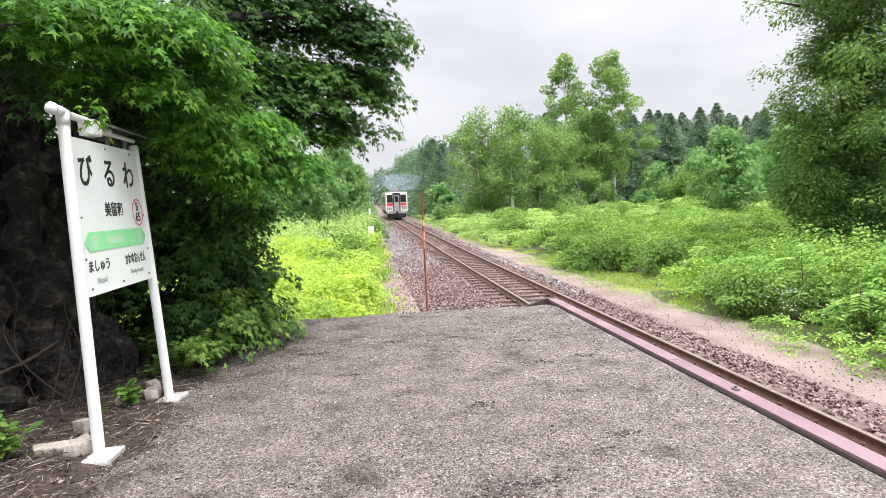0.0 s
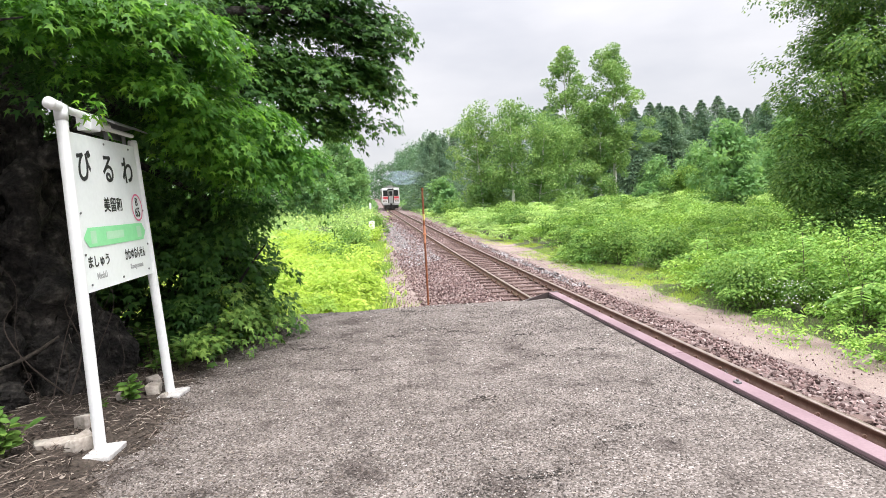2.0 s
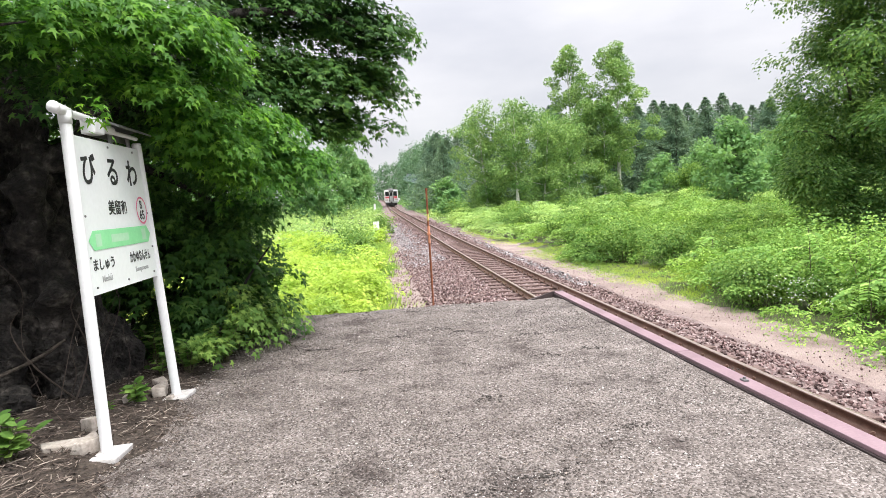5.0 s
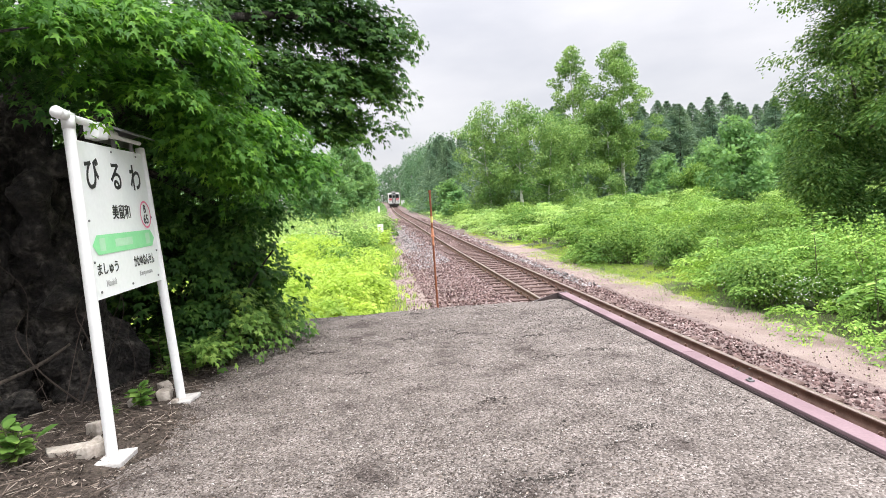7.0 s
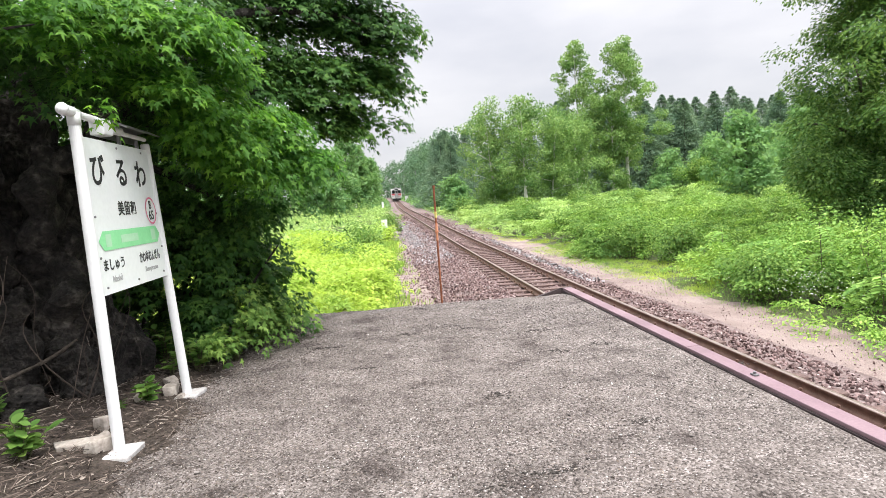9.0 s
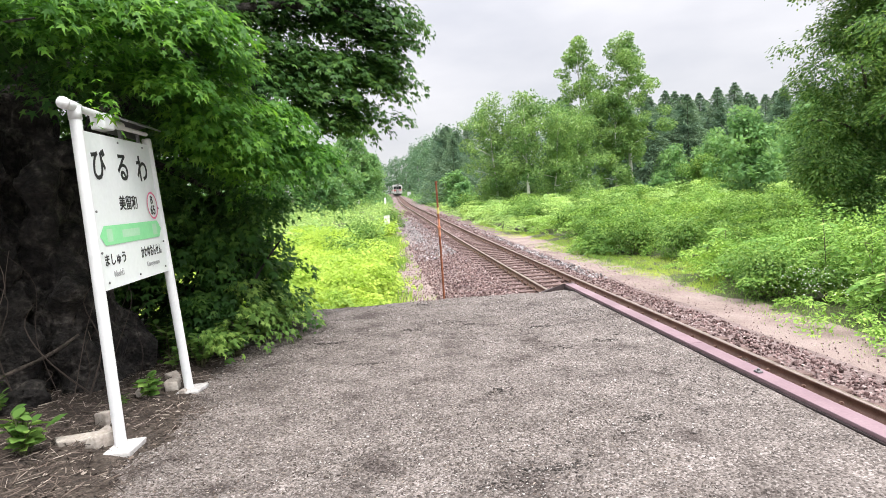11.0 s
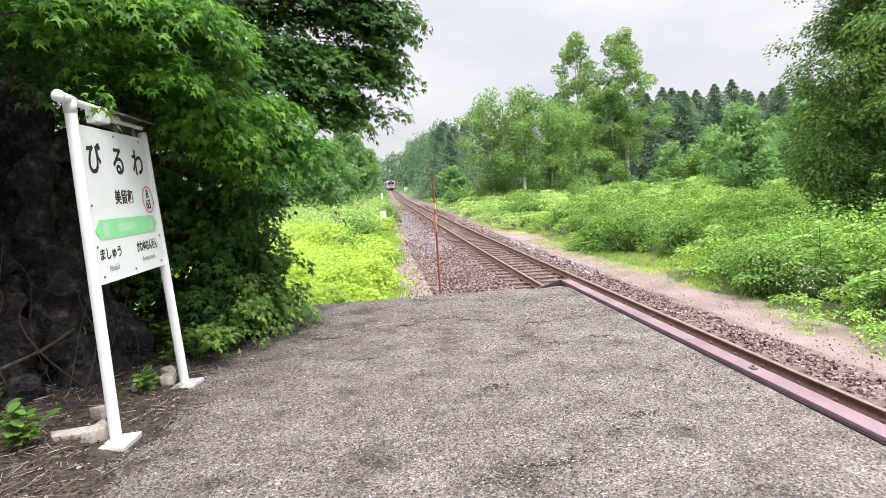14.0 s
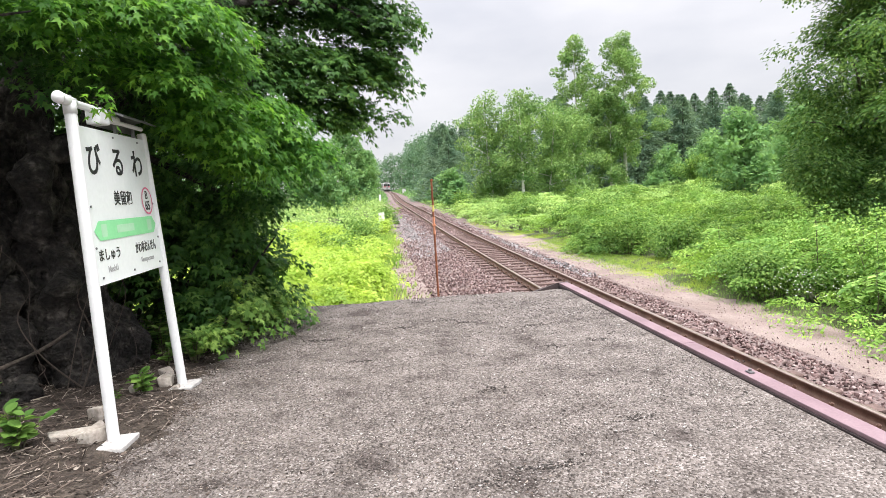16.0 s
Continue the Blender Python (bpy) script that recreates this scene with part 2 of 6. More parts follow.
WEED_Y = leafy("yellow_green_leaves", (0.35, 0.485, 0.090), (0.42, 0.555, 0.115), (0.49, 0.61, 0.15), 0.42, 0.7, (1.2, 1.25, 0.95))
GRASS = leafy("grass_blades", (0.20, 0.35, 0.075), (0.31, 0.48, 0.105), (0.45, 0.57, 0.18), 0.4, 0.65)
BUSH = leafy("bush_leaves", (0.085, 0.18, 0.042), (0.155, 0.28, 0.066), (0.28, 0.42, 0.11), 0.32, 0.6)
# bluish cast here is painted distance haze
FARWOOD_HAZED = leafy("hazed_woodland_leaves", (0.095, 0.175, 0.115), (0.120, 0.220, 0.140), (0.155, 0.265, 0.165), 0.35, 0.6)
FLOWER = surface("white_blossom", [(0.3, (0.72, 0.74, 0.68)), (0.7, (0.82, 0.83, 0.78))], 9, 0.8, 0, 0, 60, 0.1)

# ---- geometry helpers ----
RNG = np.random.default_rng(7)


def raw_mesh(name, verts, faces, mats, face_mat=None, smooth=False):
    """A mesh from arrays; all faces have the same number of corners."""
    me = bpy.data.meshes.new(name)
    v, f = np.asarray(verts, np.float32), np.asarray(faces, np.int32)
    k = f.shape[1]
    me.vertices.add(len(v))
    me.vertices.foreach_set("co", v.ravel())
    me.loops.add(f.size)
    me.loops.foreach_set("vertex_index", f.ravel())
    me.polygons.add(len(f))
    me.polygons.foreach_set("loop_start", np.arange(len(f), dtype=np.int32) * k)
    me.polygons.foreach_set("loop_total", np.full(len(f), k, np.int32))
    for m in mats:
        me.materials.append(m)
    if face_mat is not None:
        me.polygons.foreach_set("material_index", np.asarray(face_mat, np.int32))
    if smooth:
        me.polygons.foreach_set("use_smooth", np.ones(len(f), bool))
    me.update(calc_edges=True)
    return me


def under(name, me, parent=None, label=""):
    ob = new(name, me)
    if parent is not None:
        ob.parent = parent
    return tagged(ob, label) if label else ob


def part(name, bm, material, parent=None, label="", smooth=False):
    me = bpy.data.meshes.new(name)
    bm.normal_update()
    bm.to_mesh(me)
    bm.free()
    me.materials.append(material)
    if smooth:
        me.polygons.foreach_set("use_smooth", np.ones(len(me.polygons), bool))
    return under(name, me, parent, label)


def box(lo, hi, bevel=0.0, seg=2, m=None):
    bm = bmesh.new()
    lo, hi = Vector(lo), Vector(hi)
    bmesh.ops.create_cube(bm, size=1, matrix=Matrix.Translation((lo + hi) / 2) @ Matrix.Diagonal((*(hi - lo), 1)))
    if bevel:
        bmesh.ops.bevel(bm, geom=list(bm.edges), offset=bevel, segments=seg, affect="EDGES", profile=0.6)
    if m is not None:
        bm.transform(m)
    return bm


def pipe(points, radii, sides=12, caps=True):
    """A tube along points, as a bmesh."""
    bm = bmesh.new()
    rings, pts = [], [Vector(p) for p in points]
    radii = radii if hasattr(radii, "__len__") else [radii] * len(pts)
    side = None
    for i, p in enumerate(pts):
        d = (pts[min(i + 1, len(pts) - 1)] - pts[max(i - 1, 0)]).normalized()
        if side is None:
            side = d.orthogonal().normalized()
        side = (side - d * side.dot(d)).normalized()
        up = d.cross(side)
        rings.append([bm.verts.new(p + (side * math.cos(a) + up * math.sin(a)) * radii[i]) for a in (2 * math.pi * j / sides for j in range(sides))])
    for a, b in zip(rings, rings[1:]):
        for j in range(sides):
            bm.faces.new((a[j], a[(j + 1) % sides], b[(j + 1) % sides], b[j]))
    if caps:
        bm.faces.new(rings[0][::-1])
        bm.faces.new(rings[-1])
    return bm


def joined(bms):
    out = bmesh.new()
    for b in bms:
        tmp = bpy.data.meshes.new("tmp")
        b.to_mesh(tmp)
        b.free()
        out.from_mesh(tmp)
        bpy.data.meshes.remove(tmp)
    return out


def unit(v):
    return v / np.maximum(np.linalg.norm(v, axis=-1, keepdims=True), 1e-9)


# leaf shapes: base at the origin, tip along +y, face along +z
LEAF = (np.array([[0, 0, 0], [0.32, 0.45, 0.07], [0, 1, -0.06], [-0.32, 0.45, 0.07]]), np.array([[0, 1, 2], [0, 2, 3]]))
_a = [(-2.25, 0.50), (-1.75, 0.26), (-1.15, 0.86), (-0.55, 0.36), (0, 1.08), (0.55, 0.36), (1.15, 0.86), (1.75, 0.26), (2.25, 0.50)]
PALM = (np.array([[0, 0, 0]] + [[0.62 * r * math.sin(a), 0.15 + 0.8 * r * math.cos(a), -0.14 * r * r * (1 if i % 2 == 0 else 0.2)] for i, (a, r) in enumerate(_a)]),
        np.array([[0, i + 2, i + 1] for i in range(8)]))
STAR = (np.array([[0, 0, 0.03], [-0.16, 0.34, 0.03], [0.16, 0.34, 0.03], [0, 1.0, -0.10], [-0.56, 0.62, -0.08], [0.56, 0.62, -0.08], [-0.42, 0.10, -0.05], [0.42, 0.10, -0.05]]),
        np.array([[1, 2, 3], [0, 1, 4], [0, 5, 2], [0, 2, 1], [0, 4, 6], [0, 7, 5]]))
BLADE = (np.array([[-0.035, 0, 0], [0.035, 0, 0], [0.03, 0.55, 0.06], [-0.03, 0.55, 0.06], [0, 1, 0.28]]), np.array([[0, 1, 2], [0, 2, 3], [3, 2, 4]]))
OVAL = (np.array([[0, 0, 0], [0.24, 0.22, 0.05], [0.33, 0.5, 0.06], [0.22, 0.78, 0.03], [0, 1, -0.07], [-0.22, 0.78, 0.03], [-0.33, 0.5, 0.06], [-0.24, 0.22, 0.05], [0, 0.5, -0.01]]), np.array([[8, i, (i + 1) % 8] for i in range(8)]))
LANCE = (LEAF[0] * (0.80, 1, 1.3), LEAF[1])
NEEDLE = (np.array([[0, 0, 0], [0.12, 0.4, -0.04], [0, 1, -0.14], [-0.12, 0.4, -0.04]]), np.array([[0, 1, 2], [0, 2, 3]]))
PEBBLE = (np.array([[1, 0, 0], [-1, 0, 0], [0, 1, 0], [0, -1, 0], [0.2, 0.1, 0.75], [0, 0, -0.6]]) * 0.5,
          np.array([[0, 2, 4], [2, 1, 4], [1, 3, 4], [3, 0, 4], [2, 0, 5], [1, 2, 5], [3, 1, 5], [0, 3, 5]]))
CHUNK = (np.array([[-.5, -.4, -.4], [.45, -.5, -.4], [.5, .45, -.4], [-.4, .5, -.4], [-.4, -.3, .35], [.3, -.4, .45], [.4, .3, .3], [-.3, .4, .45]]),
         np.array([[0, 1, 5], [0, 5, 4], [1, 2, 6], [1, 6, 5], [2, 3, 7], [2, 7, 6], [3, 0, 4], [3, 4, 7], [4, 5, 6], [4, 6, 7]]))


def place(shape, pos, tip, face, size):
    """Copies of a shape: tip is where its y points, face roughly where its z points. Arrays of vertices and faces."""
    v, f = shape
    y = unit(np.asarray(tip, float))
    x = unit(np.cross(y, face))
    z = np.cross(x, y)
    s = np.asarray(size, float)
    s = s[:, None] * np.ones(3) if s.ndim == 1 else s
    vv = pos[:, None, :] + (v[None, :, 0:1] * s[:, None, 0:1] * x[:, None, :] + v[None, :, 1:2] * s[:, None, 1:2] * y[:, None, :] + v[None, :, 2:3] * s[:, None, 2:3] * z[:, None, :])
    ff = f[None] + (np.arange(len(pos)) * len(v))[:, None, None]
    return vv.reshape(-1, 3), ff.reshape(-1, f.shape[1])


def stack(sets):
    vs, fs, o = [], [], 0
    for v, f in sets:
        vs.append(v)
        fs.append(f + o)
        o += len(v)
    return np.concatenate(vs), np.concatenate(fs)


def balls(n, centres, radii, hollow=0.0):
    """Random points in ellipsoids, shared out by volume, and the outward ways."""
    centres, radii = np.asarray(centres, float), np.asarray(radii, float)
    vol = np.prod(radii, axis=1)
    pick = RNG.choice(len(centres), n, p=vol / vol.sum())
    d = unit(RNG.normal(size=(n, 3)))
    r = (hollow + (1 - hollow) * RNG.random(n)) ** (1 / 3)
    return centres[pick] + d * r[:, None] * radii[pick], d


def sprays(n, per, centres, radii, size, reach=0.3, hollow=0.3, shape=STAR, droop=0.35, flat=0.25):
    """Leaves in flat layered sprays, as on a maple: n sprays of per leaves."""
    c, out = balls(n, centres, radii, hollow)
    out = unit(out * (1, 1, 0.25) + RNG.normal(scale=0.3, size=out.shape) * (1, 1, 0.3))
    c, out = np.repeat(c, per, 0), np.repeat(out, per, 0)
    m = len(c)
    side = unit(np.cross(out, (0, 0, 1.0)))
    along, across = RNG.uniform(-1, 1, m), RNG.uniform(-1, 1, m)
    p = c + out * (along * reach)[:, None] + side * (across * reach * (0.9 - 0.4 * along))[:, None]
    p[:, 2] += RNG.normal(scale=flat * reach, size=m) - droop * reach * (along ** 2 + across ** 2)
    tip = unit(out * 0.8 + side * (across * 0.9)[:, None] + np.array((0, 0, -0.45)) + RNG.normal(scale=0.28, size=(m, 3)))
    face = np.array((0, 0, 1.0)) + RNG.normal(scale=0.35, size=(m, 3)) + out * 0.3
    return place(shape, p, tip, face, size * RNG.uniform(0.65, 1.2, m))


def tiers(pads, per, centres, radii, size, wide=0.5, shape=STAR, droop=0.5, hollow=0.25, thick=0.07, way=(0, 0, 0)):
    """Leaves in wide, flat, drooping tiers with dark gaps between them, as maples carry them."""
    c, out = balls(pads, centres, radii, hollow)
    out = unit(out * (1, 1, 0.15) + RNG.normal(scale=0.25, size=out.shape) * (1, 1, 0.2) + np.array(way, float))
    w = wide * RNG.uniform(0.55, 1.25, pads)
    c, out, w = np.repeat(c, per, 0), np.repeat(out, per, 0), np.repeat(w, per)
    m = len(c)
    side = unit(np.cross(out, (0, 0, 1.0)))
    ang, rad = RNG.random(m) * 6.283, np.sqrt(RNG.random(m))
    along, across = np.cos(ang) * rad * 1.25, np.sin(ang) * rad * 0.85
    p = c + out * (along * w)[:, None] + side * (across * w)[:, None]
    p[:, 2] += RNG.normal(scale=thick, size=m) - droop * w * (np.clip(along, -0.2, 2) ** 2 + 0.5 * across ** 2)
    edge = np.clip(along, 0, 1.3)[:, None]
    tip = unit(out * 0.7 + side * (across * 1.1)[:, None] + np.array((0, 0, -0.35)) - np.array((0, 0, 0.5)) * edge + RNG.normal(scale=0.3, size=(m, 3)))
    face = np.array((0, 0, 1.0)) + RNG.normal(scale=0.3, size=(m, 3)) + out * 0.45
    return place(shape, p, tip, face, size * RNG.uniform(0.6, 1.2, m))


def clouds(n, centres, radii, size, hollow=0.5, shape=LEAF):
    """Loose leaves in clumps."""
    p, d = balls(n, centres, radii, hollow)
    tip = unit(d + RNG.normal(scale=0.7, size=d.shape) + np.array((0, 0, -0.35)))
    face = d * 0.6 + np.array((0, 0, 0.9)) + RNG.normal(scale=0.45, size=d.shape)
    return place(shape, p, tip, face, size * RNG.uniform(0.6, 1.3, n))

# ---- the lie of the land ----
_TX = np.array([(-60, 4.37), (0, 4.37), (40, 4.36), (70, 4.33), (97, 4.25), (122, 4.60), (151, 5.25), (181, 5.85), (212, 6.20), (240, 6.05), (264, 5.70), (300, 4.6), (340, 2.6)])


def track_x(y):
    """The track's centre, a little smoothed."""
    y = np.asarray(y, float)
    return sum(np.interp(y + o, _TX[:, 0], _TX[:, 1]) for o in (-12, -6, 0, 6, 12)) / 5


def rail_z(y):
    y = np.asarray(y, float)
    return -0.95 + 0.0088 * np.clip(np.log1p(np.exp((np.clip(y, -50, 340) - 27) / 6)) * 6, 0, 2.9e2)


def lumps(x, y, s=1.0):
    """Smooth unevenness between about -1 and 1."""
    x, y = np.asarray(x, float) / s, np.asarray(y, float) / s
    return (np.sin(x * 1.3 + 2.1 * np.sin(y * 0.7)) + np.sin(y * 1.7 + 1.4 * np.sin(x * 0.9 + 1)) + 0.6 * np.sin(2.9 * x + 1.7 * y) + 0.5 * np.sin(4.1 * y - 3.3 * x + 2)) / 3.1


def ground_z(x, y):
    x, y = np.asarray(x, float), np.asarray(y, float)
    d = x - track_x(y)
    g = rail_z(y) - 0.44 + 0.018 * np.clip(d - 3.2, 0, 60) + 0.012 * np.clip(-d - 4.0, 0, 50)
    g = g + 0.06 * lumps(x, y, 3.0) * (np.abs(d) > 3.4)
    return np.where((x < 2.9) & (y < 9.6), np.minimum(g, -1.35), g)


def sheet(xs, ys, zf, mats, name, smooth=True):
    X, Y = np.meshgrid(xs, ys)
    v = np.stack([X, Y, zf(X, Y)], -1).reshape(-1, 3)
    nx, ny = len(xs), len(ys)
    i = (np.arange(ny - 1)[:, None] * nx + np.arange(nx - 1)[None]).ravel()
    return raw_mesh(name, v, np.stack([i, i + 1, i + nx + 1, i + nx], 1), mats, smooth=smooth)


far = [-2200, -1200, -600, -300, -160, -100]
ground_xs = np.array(far + list(np.arange(-70, -20, 4.0)) + list(np.arange(-20, 20, 0.8)) + list(np.arange(20, 90, 4.0)) + [110, 160, 300, 600, 1200, 2200])
ground_ys = np.array([-1500, -700, -300, -120, -60] + list(np.arange(-30, 60, 0.9)) + list(np.arange(60, 345, 5.0)) + [380, 460, 600, 1000, 1700, 2600])
ground = tagged(new("ground", sheet(ground_xs, ground_ys, lambda x, y: ground_z(x, y) - 0.03, [SOIL], "ground")), "green and brown meadow soil beside the railway", "ground", kind="structure")

# track bed: ballast between sandy verges
bed_d = np.array([-4.3, -3.3, -2.4, -1.75, -1.3, -0.7, 0, 0.7, 1.3, 1.75, 2.3, 3.1, 3.9])
bed_h = np.array([-0.46, -0.43, -0.40, -0.27, -0.20, -0.21, -0.21, -0.21, -0.20, -0.27, -0.40, -0.42, -0.46])
bed_y = np.concatenate([np.arange(-14, 60, 0.5), np.arange(60, 341, 4.0)])
bv = np.stack([track_x(bed_y)[:, None] + bed_d[None] + 0.12 * lumps(bed_y[:, None] * 1.0, bed_d[None] * 7, 1.2) * (np.abs(bed_d) > 2)[None], np.repeat(bed_y[:, None], len(bed_d), 1), rail_z(bed_y)[:, None] + bed_h[None] + 0.02 * lumps(bed_y[:, None], bed_d[None] * 3, 0.5)], -1)
nb = len(bed_d)
bi = (np.arange(len(bed_y) - 1)[:, None] * nb + np.arange(nb - 1)[None])
bf = np.stack([bi, bi + 1, bi + nb + 1, bi + nb], -1).reshape(-1, 4)
bm_idx = np.tile(np.where(np.isin(np.arange(nb - 1), (0, 1, 10, 11)), 1, 0), len(bed_y) - 1)
bm_far = np.repeat(bed_y[:-1], nb - 1) > 36
bm_idx = np.where(bm_far & np.isin(np.tile(np.arange(nb - 1), len(bed_y) - 1), (0, 11)), 2, np.where(bm_far, 0, bm_idx))
track_bed = tagged(new("track_bed", raw_mesh("track_bed", bv.reshape(-1, 3), bf, [BALLAST, DIRT, SOIL], bm_idx, True)), "reddish brown ballast bed with pale sandy verges", "track bed", kind="structure")

# platform: a gravel bank, its far end sloping down
def platform_z(x, y):
    z = (0.012 * lumps(x, y, 0.55) + 0.010 * lumps(x + 5, y, 0.17)) * (1 - 0.85 * np.clip((x - 2.1) / 0.4, 0, 1))
    end = 9.15 + 0.10 * lumps(x, y * 0, 0.6)
    drop = np.clip(y - end, 0, 5)
    z = z - np.minimum(drop * 1.1, 1.5) - 0.05 * np.clip((y - (end - 0.5)) / 0.5, 0, 1) * (y < end + 1)
    return z + 0.010 * np.clip((x - 2.38) / 0.2, 0, 1)


plat_xs = np.concatenate([np.arange(-10, -3, 0.4), np.arange(-3, 2.60, 0.09), [2.637]])
plat_ys = np.concatenate([np.arange(-14, 1.5, 0.5), np.arange(1.5, 10.9, 0.07)])
platform = tagged(new("platform", sheet(plat_xs, plat_ys, platform_z, [GRAVEL], "platform")), "low station platform of compacted grey-brown gravel", "platform", kind="structure")
n = 44000
px, py = RNG.uniform(-2.4, 2.58, n), 1.6 + 7.6 * RNG.random(n) ** 1.7
keep = RNG.random(n) < np.clip(0.55 + 0.6 * lumps(px, py, 0.9), 0.12, 1)
px, py = px[keep], py[keep]
n = len(px)
ps = np.where(RNG.random(n) < 0.012, RNG.uniform(0.018, 0.034, n), RNG.uniform(0.0055, 0.0145, n) * (0.8 + 0.11 * py))
stv, stf = place(PEBBLE, np.stack([px, py, platform_z(px, py) + ps * 0.22], 1), RNG.normal(size=(n, 3)) * (1, 1, 0.2), np.array((0, 0, 1.0)) + RNG.normal(scale=0.3, size=(n, 3)), np.stack([ps, ps * RNG.uniform(0.7, 1.6, n), ps * 0.7], 1))
tagged(new("loose_gravel", raw_mesh("loose_gravel", stv, stf, [GRIT])), "loose grey and pale pebbles strewn over the platform", "gravel", kind="stuff")

# damp dark crumbs of earth on the gravel
spots = [[-0.71, 6.7], [-0.53, 6.74], [0.46, 8.58], [0.81, 7.25], [0.92, 7.08], [0.78, 3.25], [0.94, 3.26], [0.49, 3.17], [1.65, 6.66], [1.58, 5.78], [2.08, 5.85], [0.83, 4.61], [-0.21, 5.73], [1.6, 3.81], [0.27, 7.01], [2.8, 4.8]]
x, y, s = [], [], []
for cx, cy in spots:
    m = 60
    x.append(cx + RNG.normal(scale=0.07, size=m))
    y.append(cy + RNG.normal(scale=0.035, size=m))
    s.append(RNG.uniform(0.006, 0.022, m))
x, y, s = np.concatenate(x), np.concatenate(y), np.concatenate(s)
v, f = place(PEBBLE, np.stack([x, y, platform_z(x, y) + s * 0.15], 1), RNG.normal(size=(len(x), 3)) * (1, 1, 0.2), np.tile((0, 0, 1.0), (len(x), 1)), np.stack([s, s * 1.3, s * 0.6], 1))
tagged(new("earth_crumbs", raw_mesh("earth_crumbs", v, f, [DARKEARTH])), "dark damp earth crumbs scattered on the gravel", "earth", kind="stuff")

# edge of the platform: dark beam with a faded pink plank on top
edge = tagged(new("platform_edge"), "faded pink edge plank on a dark beam along the platform", "platform edge", kind="structure")
y0 = -13.6
for i in range(6):
    y1 = y0 + 3.78
    part("edge_beam", box((2.640, y0, -1.35), (2.735, y1 - 0.012, 0.022), 0.006), DARKEDGE, edge, "dark wooden edge beam")
    part("edge_plank", box((2.650, y0, 0.0225), (2.785, y1 - 0.006, 0.052), 0.006), PINK, edge)
    y0 = y1
bm = bmesh.new()
tri = [(2.805, 9.09, 0.050), (2.62, 9.08, 0.050), (2.24, 9.02, -0.055), (2.24, 9.14, -0.06), (2.62, 9.20, -0.02), (2.805, 9.20, 0.046)]
vt = [bm.verts.new(p) for p in tri]
vb = [bm.verts.new((x, y, -0.5)) for x, y, z in tri]
bm.faces.new(vt)
for i in range(6):
    bm.faces.new((vt[i], vb[i], vb[(i + 1) % 6], vt[(i + 1) % 6]))
part("end_board", bm, DARKEDGE, edge, "dark sloping end board")
bm = joined([box((2.69, 4.32, 0.052), (2.73, 4.38, 0.066), 0.004), pipe([(2.71, 4.35, 0.06), (2.71, 4.35, 0.082)], 0.012, 8)])
part("bolt", bm, GREYMETAL, edge, "rusty bolt")

# ---- railway track ----
track = tagged(new("railway_track"), "narrow single railway track with rusty rails and old wooden sleepers", "railway track", kind="structure")
prof = np.array([(-.0635, -.153), (.0635, -.153), (.0635, -.141), (.012, -.122), (.0085, -.05), (.03, -.036), (.0325, -.012), (.026, 0), (-.026, 0), (-.0325, -.012), (-.03, -.036), (-.0085, -.05), (-.012, -.122), (-.0635, -.141)])
rail_y = np.concatenate([np.arange(-13, 60, 1.0), np.arange(60, 341, 3.0)])
for sgn in (-1, 1):
    cx = track_x(rail_y) + sgn * 0.566
    v = np.stack([cx[:, None] + prof[None, :, 0], np.repeat(rail_y[:, None], len(prof), 1), rail_z(rail_y)[:, None] + prof[None, :, 1]], -1)
    k = len(prof)
    a = np.arange(len(rail_y) - 1)[:, None] * k
    j, j2 = np.arange(k)[None], (np.arange(k)[None] + 1) % k
    f = np.stack([a + j, a + j2, a + k + j2, a + k + j], -1).reshape(-1, 4)
    fm = np.tile(np.isin(np.arange(k), (6, 7, 8)).astype(int), len(rail_y) - 1)
    under("rail", raw_mesh("rail", v.reshape(-1, 3), f, [RAIL, RAILTOP], fm), track)


def sleeper_mesh(i):
    bm = box((-1.05, -0.10, -0.14), (1.05, 0.10, 0), 0.012, 1)
    for v in bm.verts:
        v.co += Vector((RNG.uniform(-.012, .012), RNG.uniform(-.008, .008), RNG.uniform(-.006, .006)))
    me = bpy.data.meshes.new("sleeper")
    bm.to_mesh(me)
    bm.free()
    me.materials.append(SLEEPER)
    return me


sleepers = [sleeper_mesh(i) for i in range(6)]
bm = joined([box((-0.03, -0.035, 0), (0.03, 0.035, 0.018), 0.004, 1), pipe([(0, 0, 0.01), (0, 0, 0.075)], 0.016, 6), pipe([(0, 0, 0.045), (0, 0, 0.065)], 0.026, 6)])
clip_me = bpy.data.meshes.new("rail_clip")
bm.to_mesh(clip_me)
bm.free()
clip_me.materials.append(RAIL)
ys = -3.0
far_sleepers = []
i = 0
while ys < 230:
    if ys < 75:
        s = under("sleeper", sleepers[i % 6], track)
        s.location = (float(track_x(ys)) + RNG.uniform(-.04, .04), ys, float(rail_z(ys)) - 0.155)
        s.rotation_euler = (0, 0, radians(RNG.uniform(-1.2, 1.2)))
        if ys < 40:
            for off in (-0.566 - 0.085, -0.566 + 0.085, 0.566 - 0.085, 0.566 + 0.085):
                c = under("rail_clip", clip_me, track)
                c.location = (float(track_x(ys)) + off, ys + RNG.uniform(-.03, .03), float(rail_z(ys)) - 0.146)
    else:
        far_sleepers.append(ys)
    ys += 0.66
    i += 1
fs = np.array(far_sleepers)
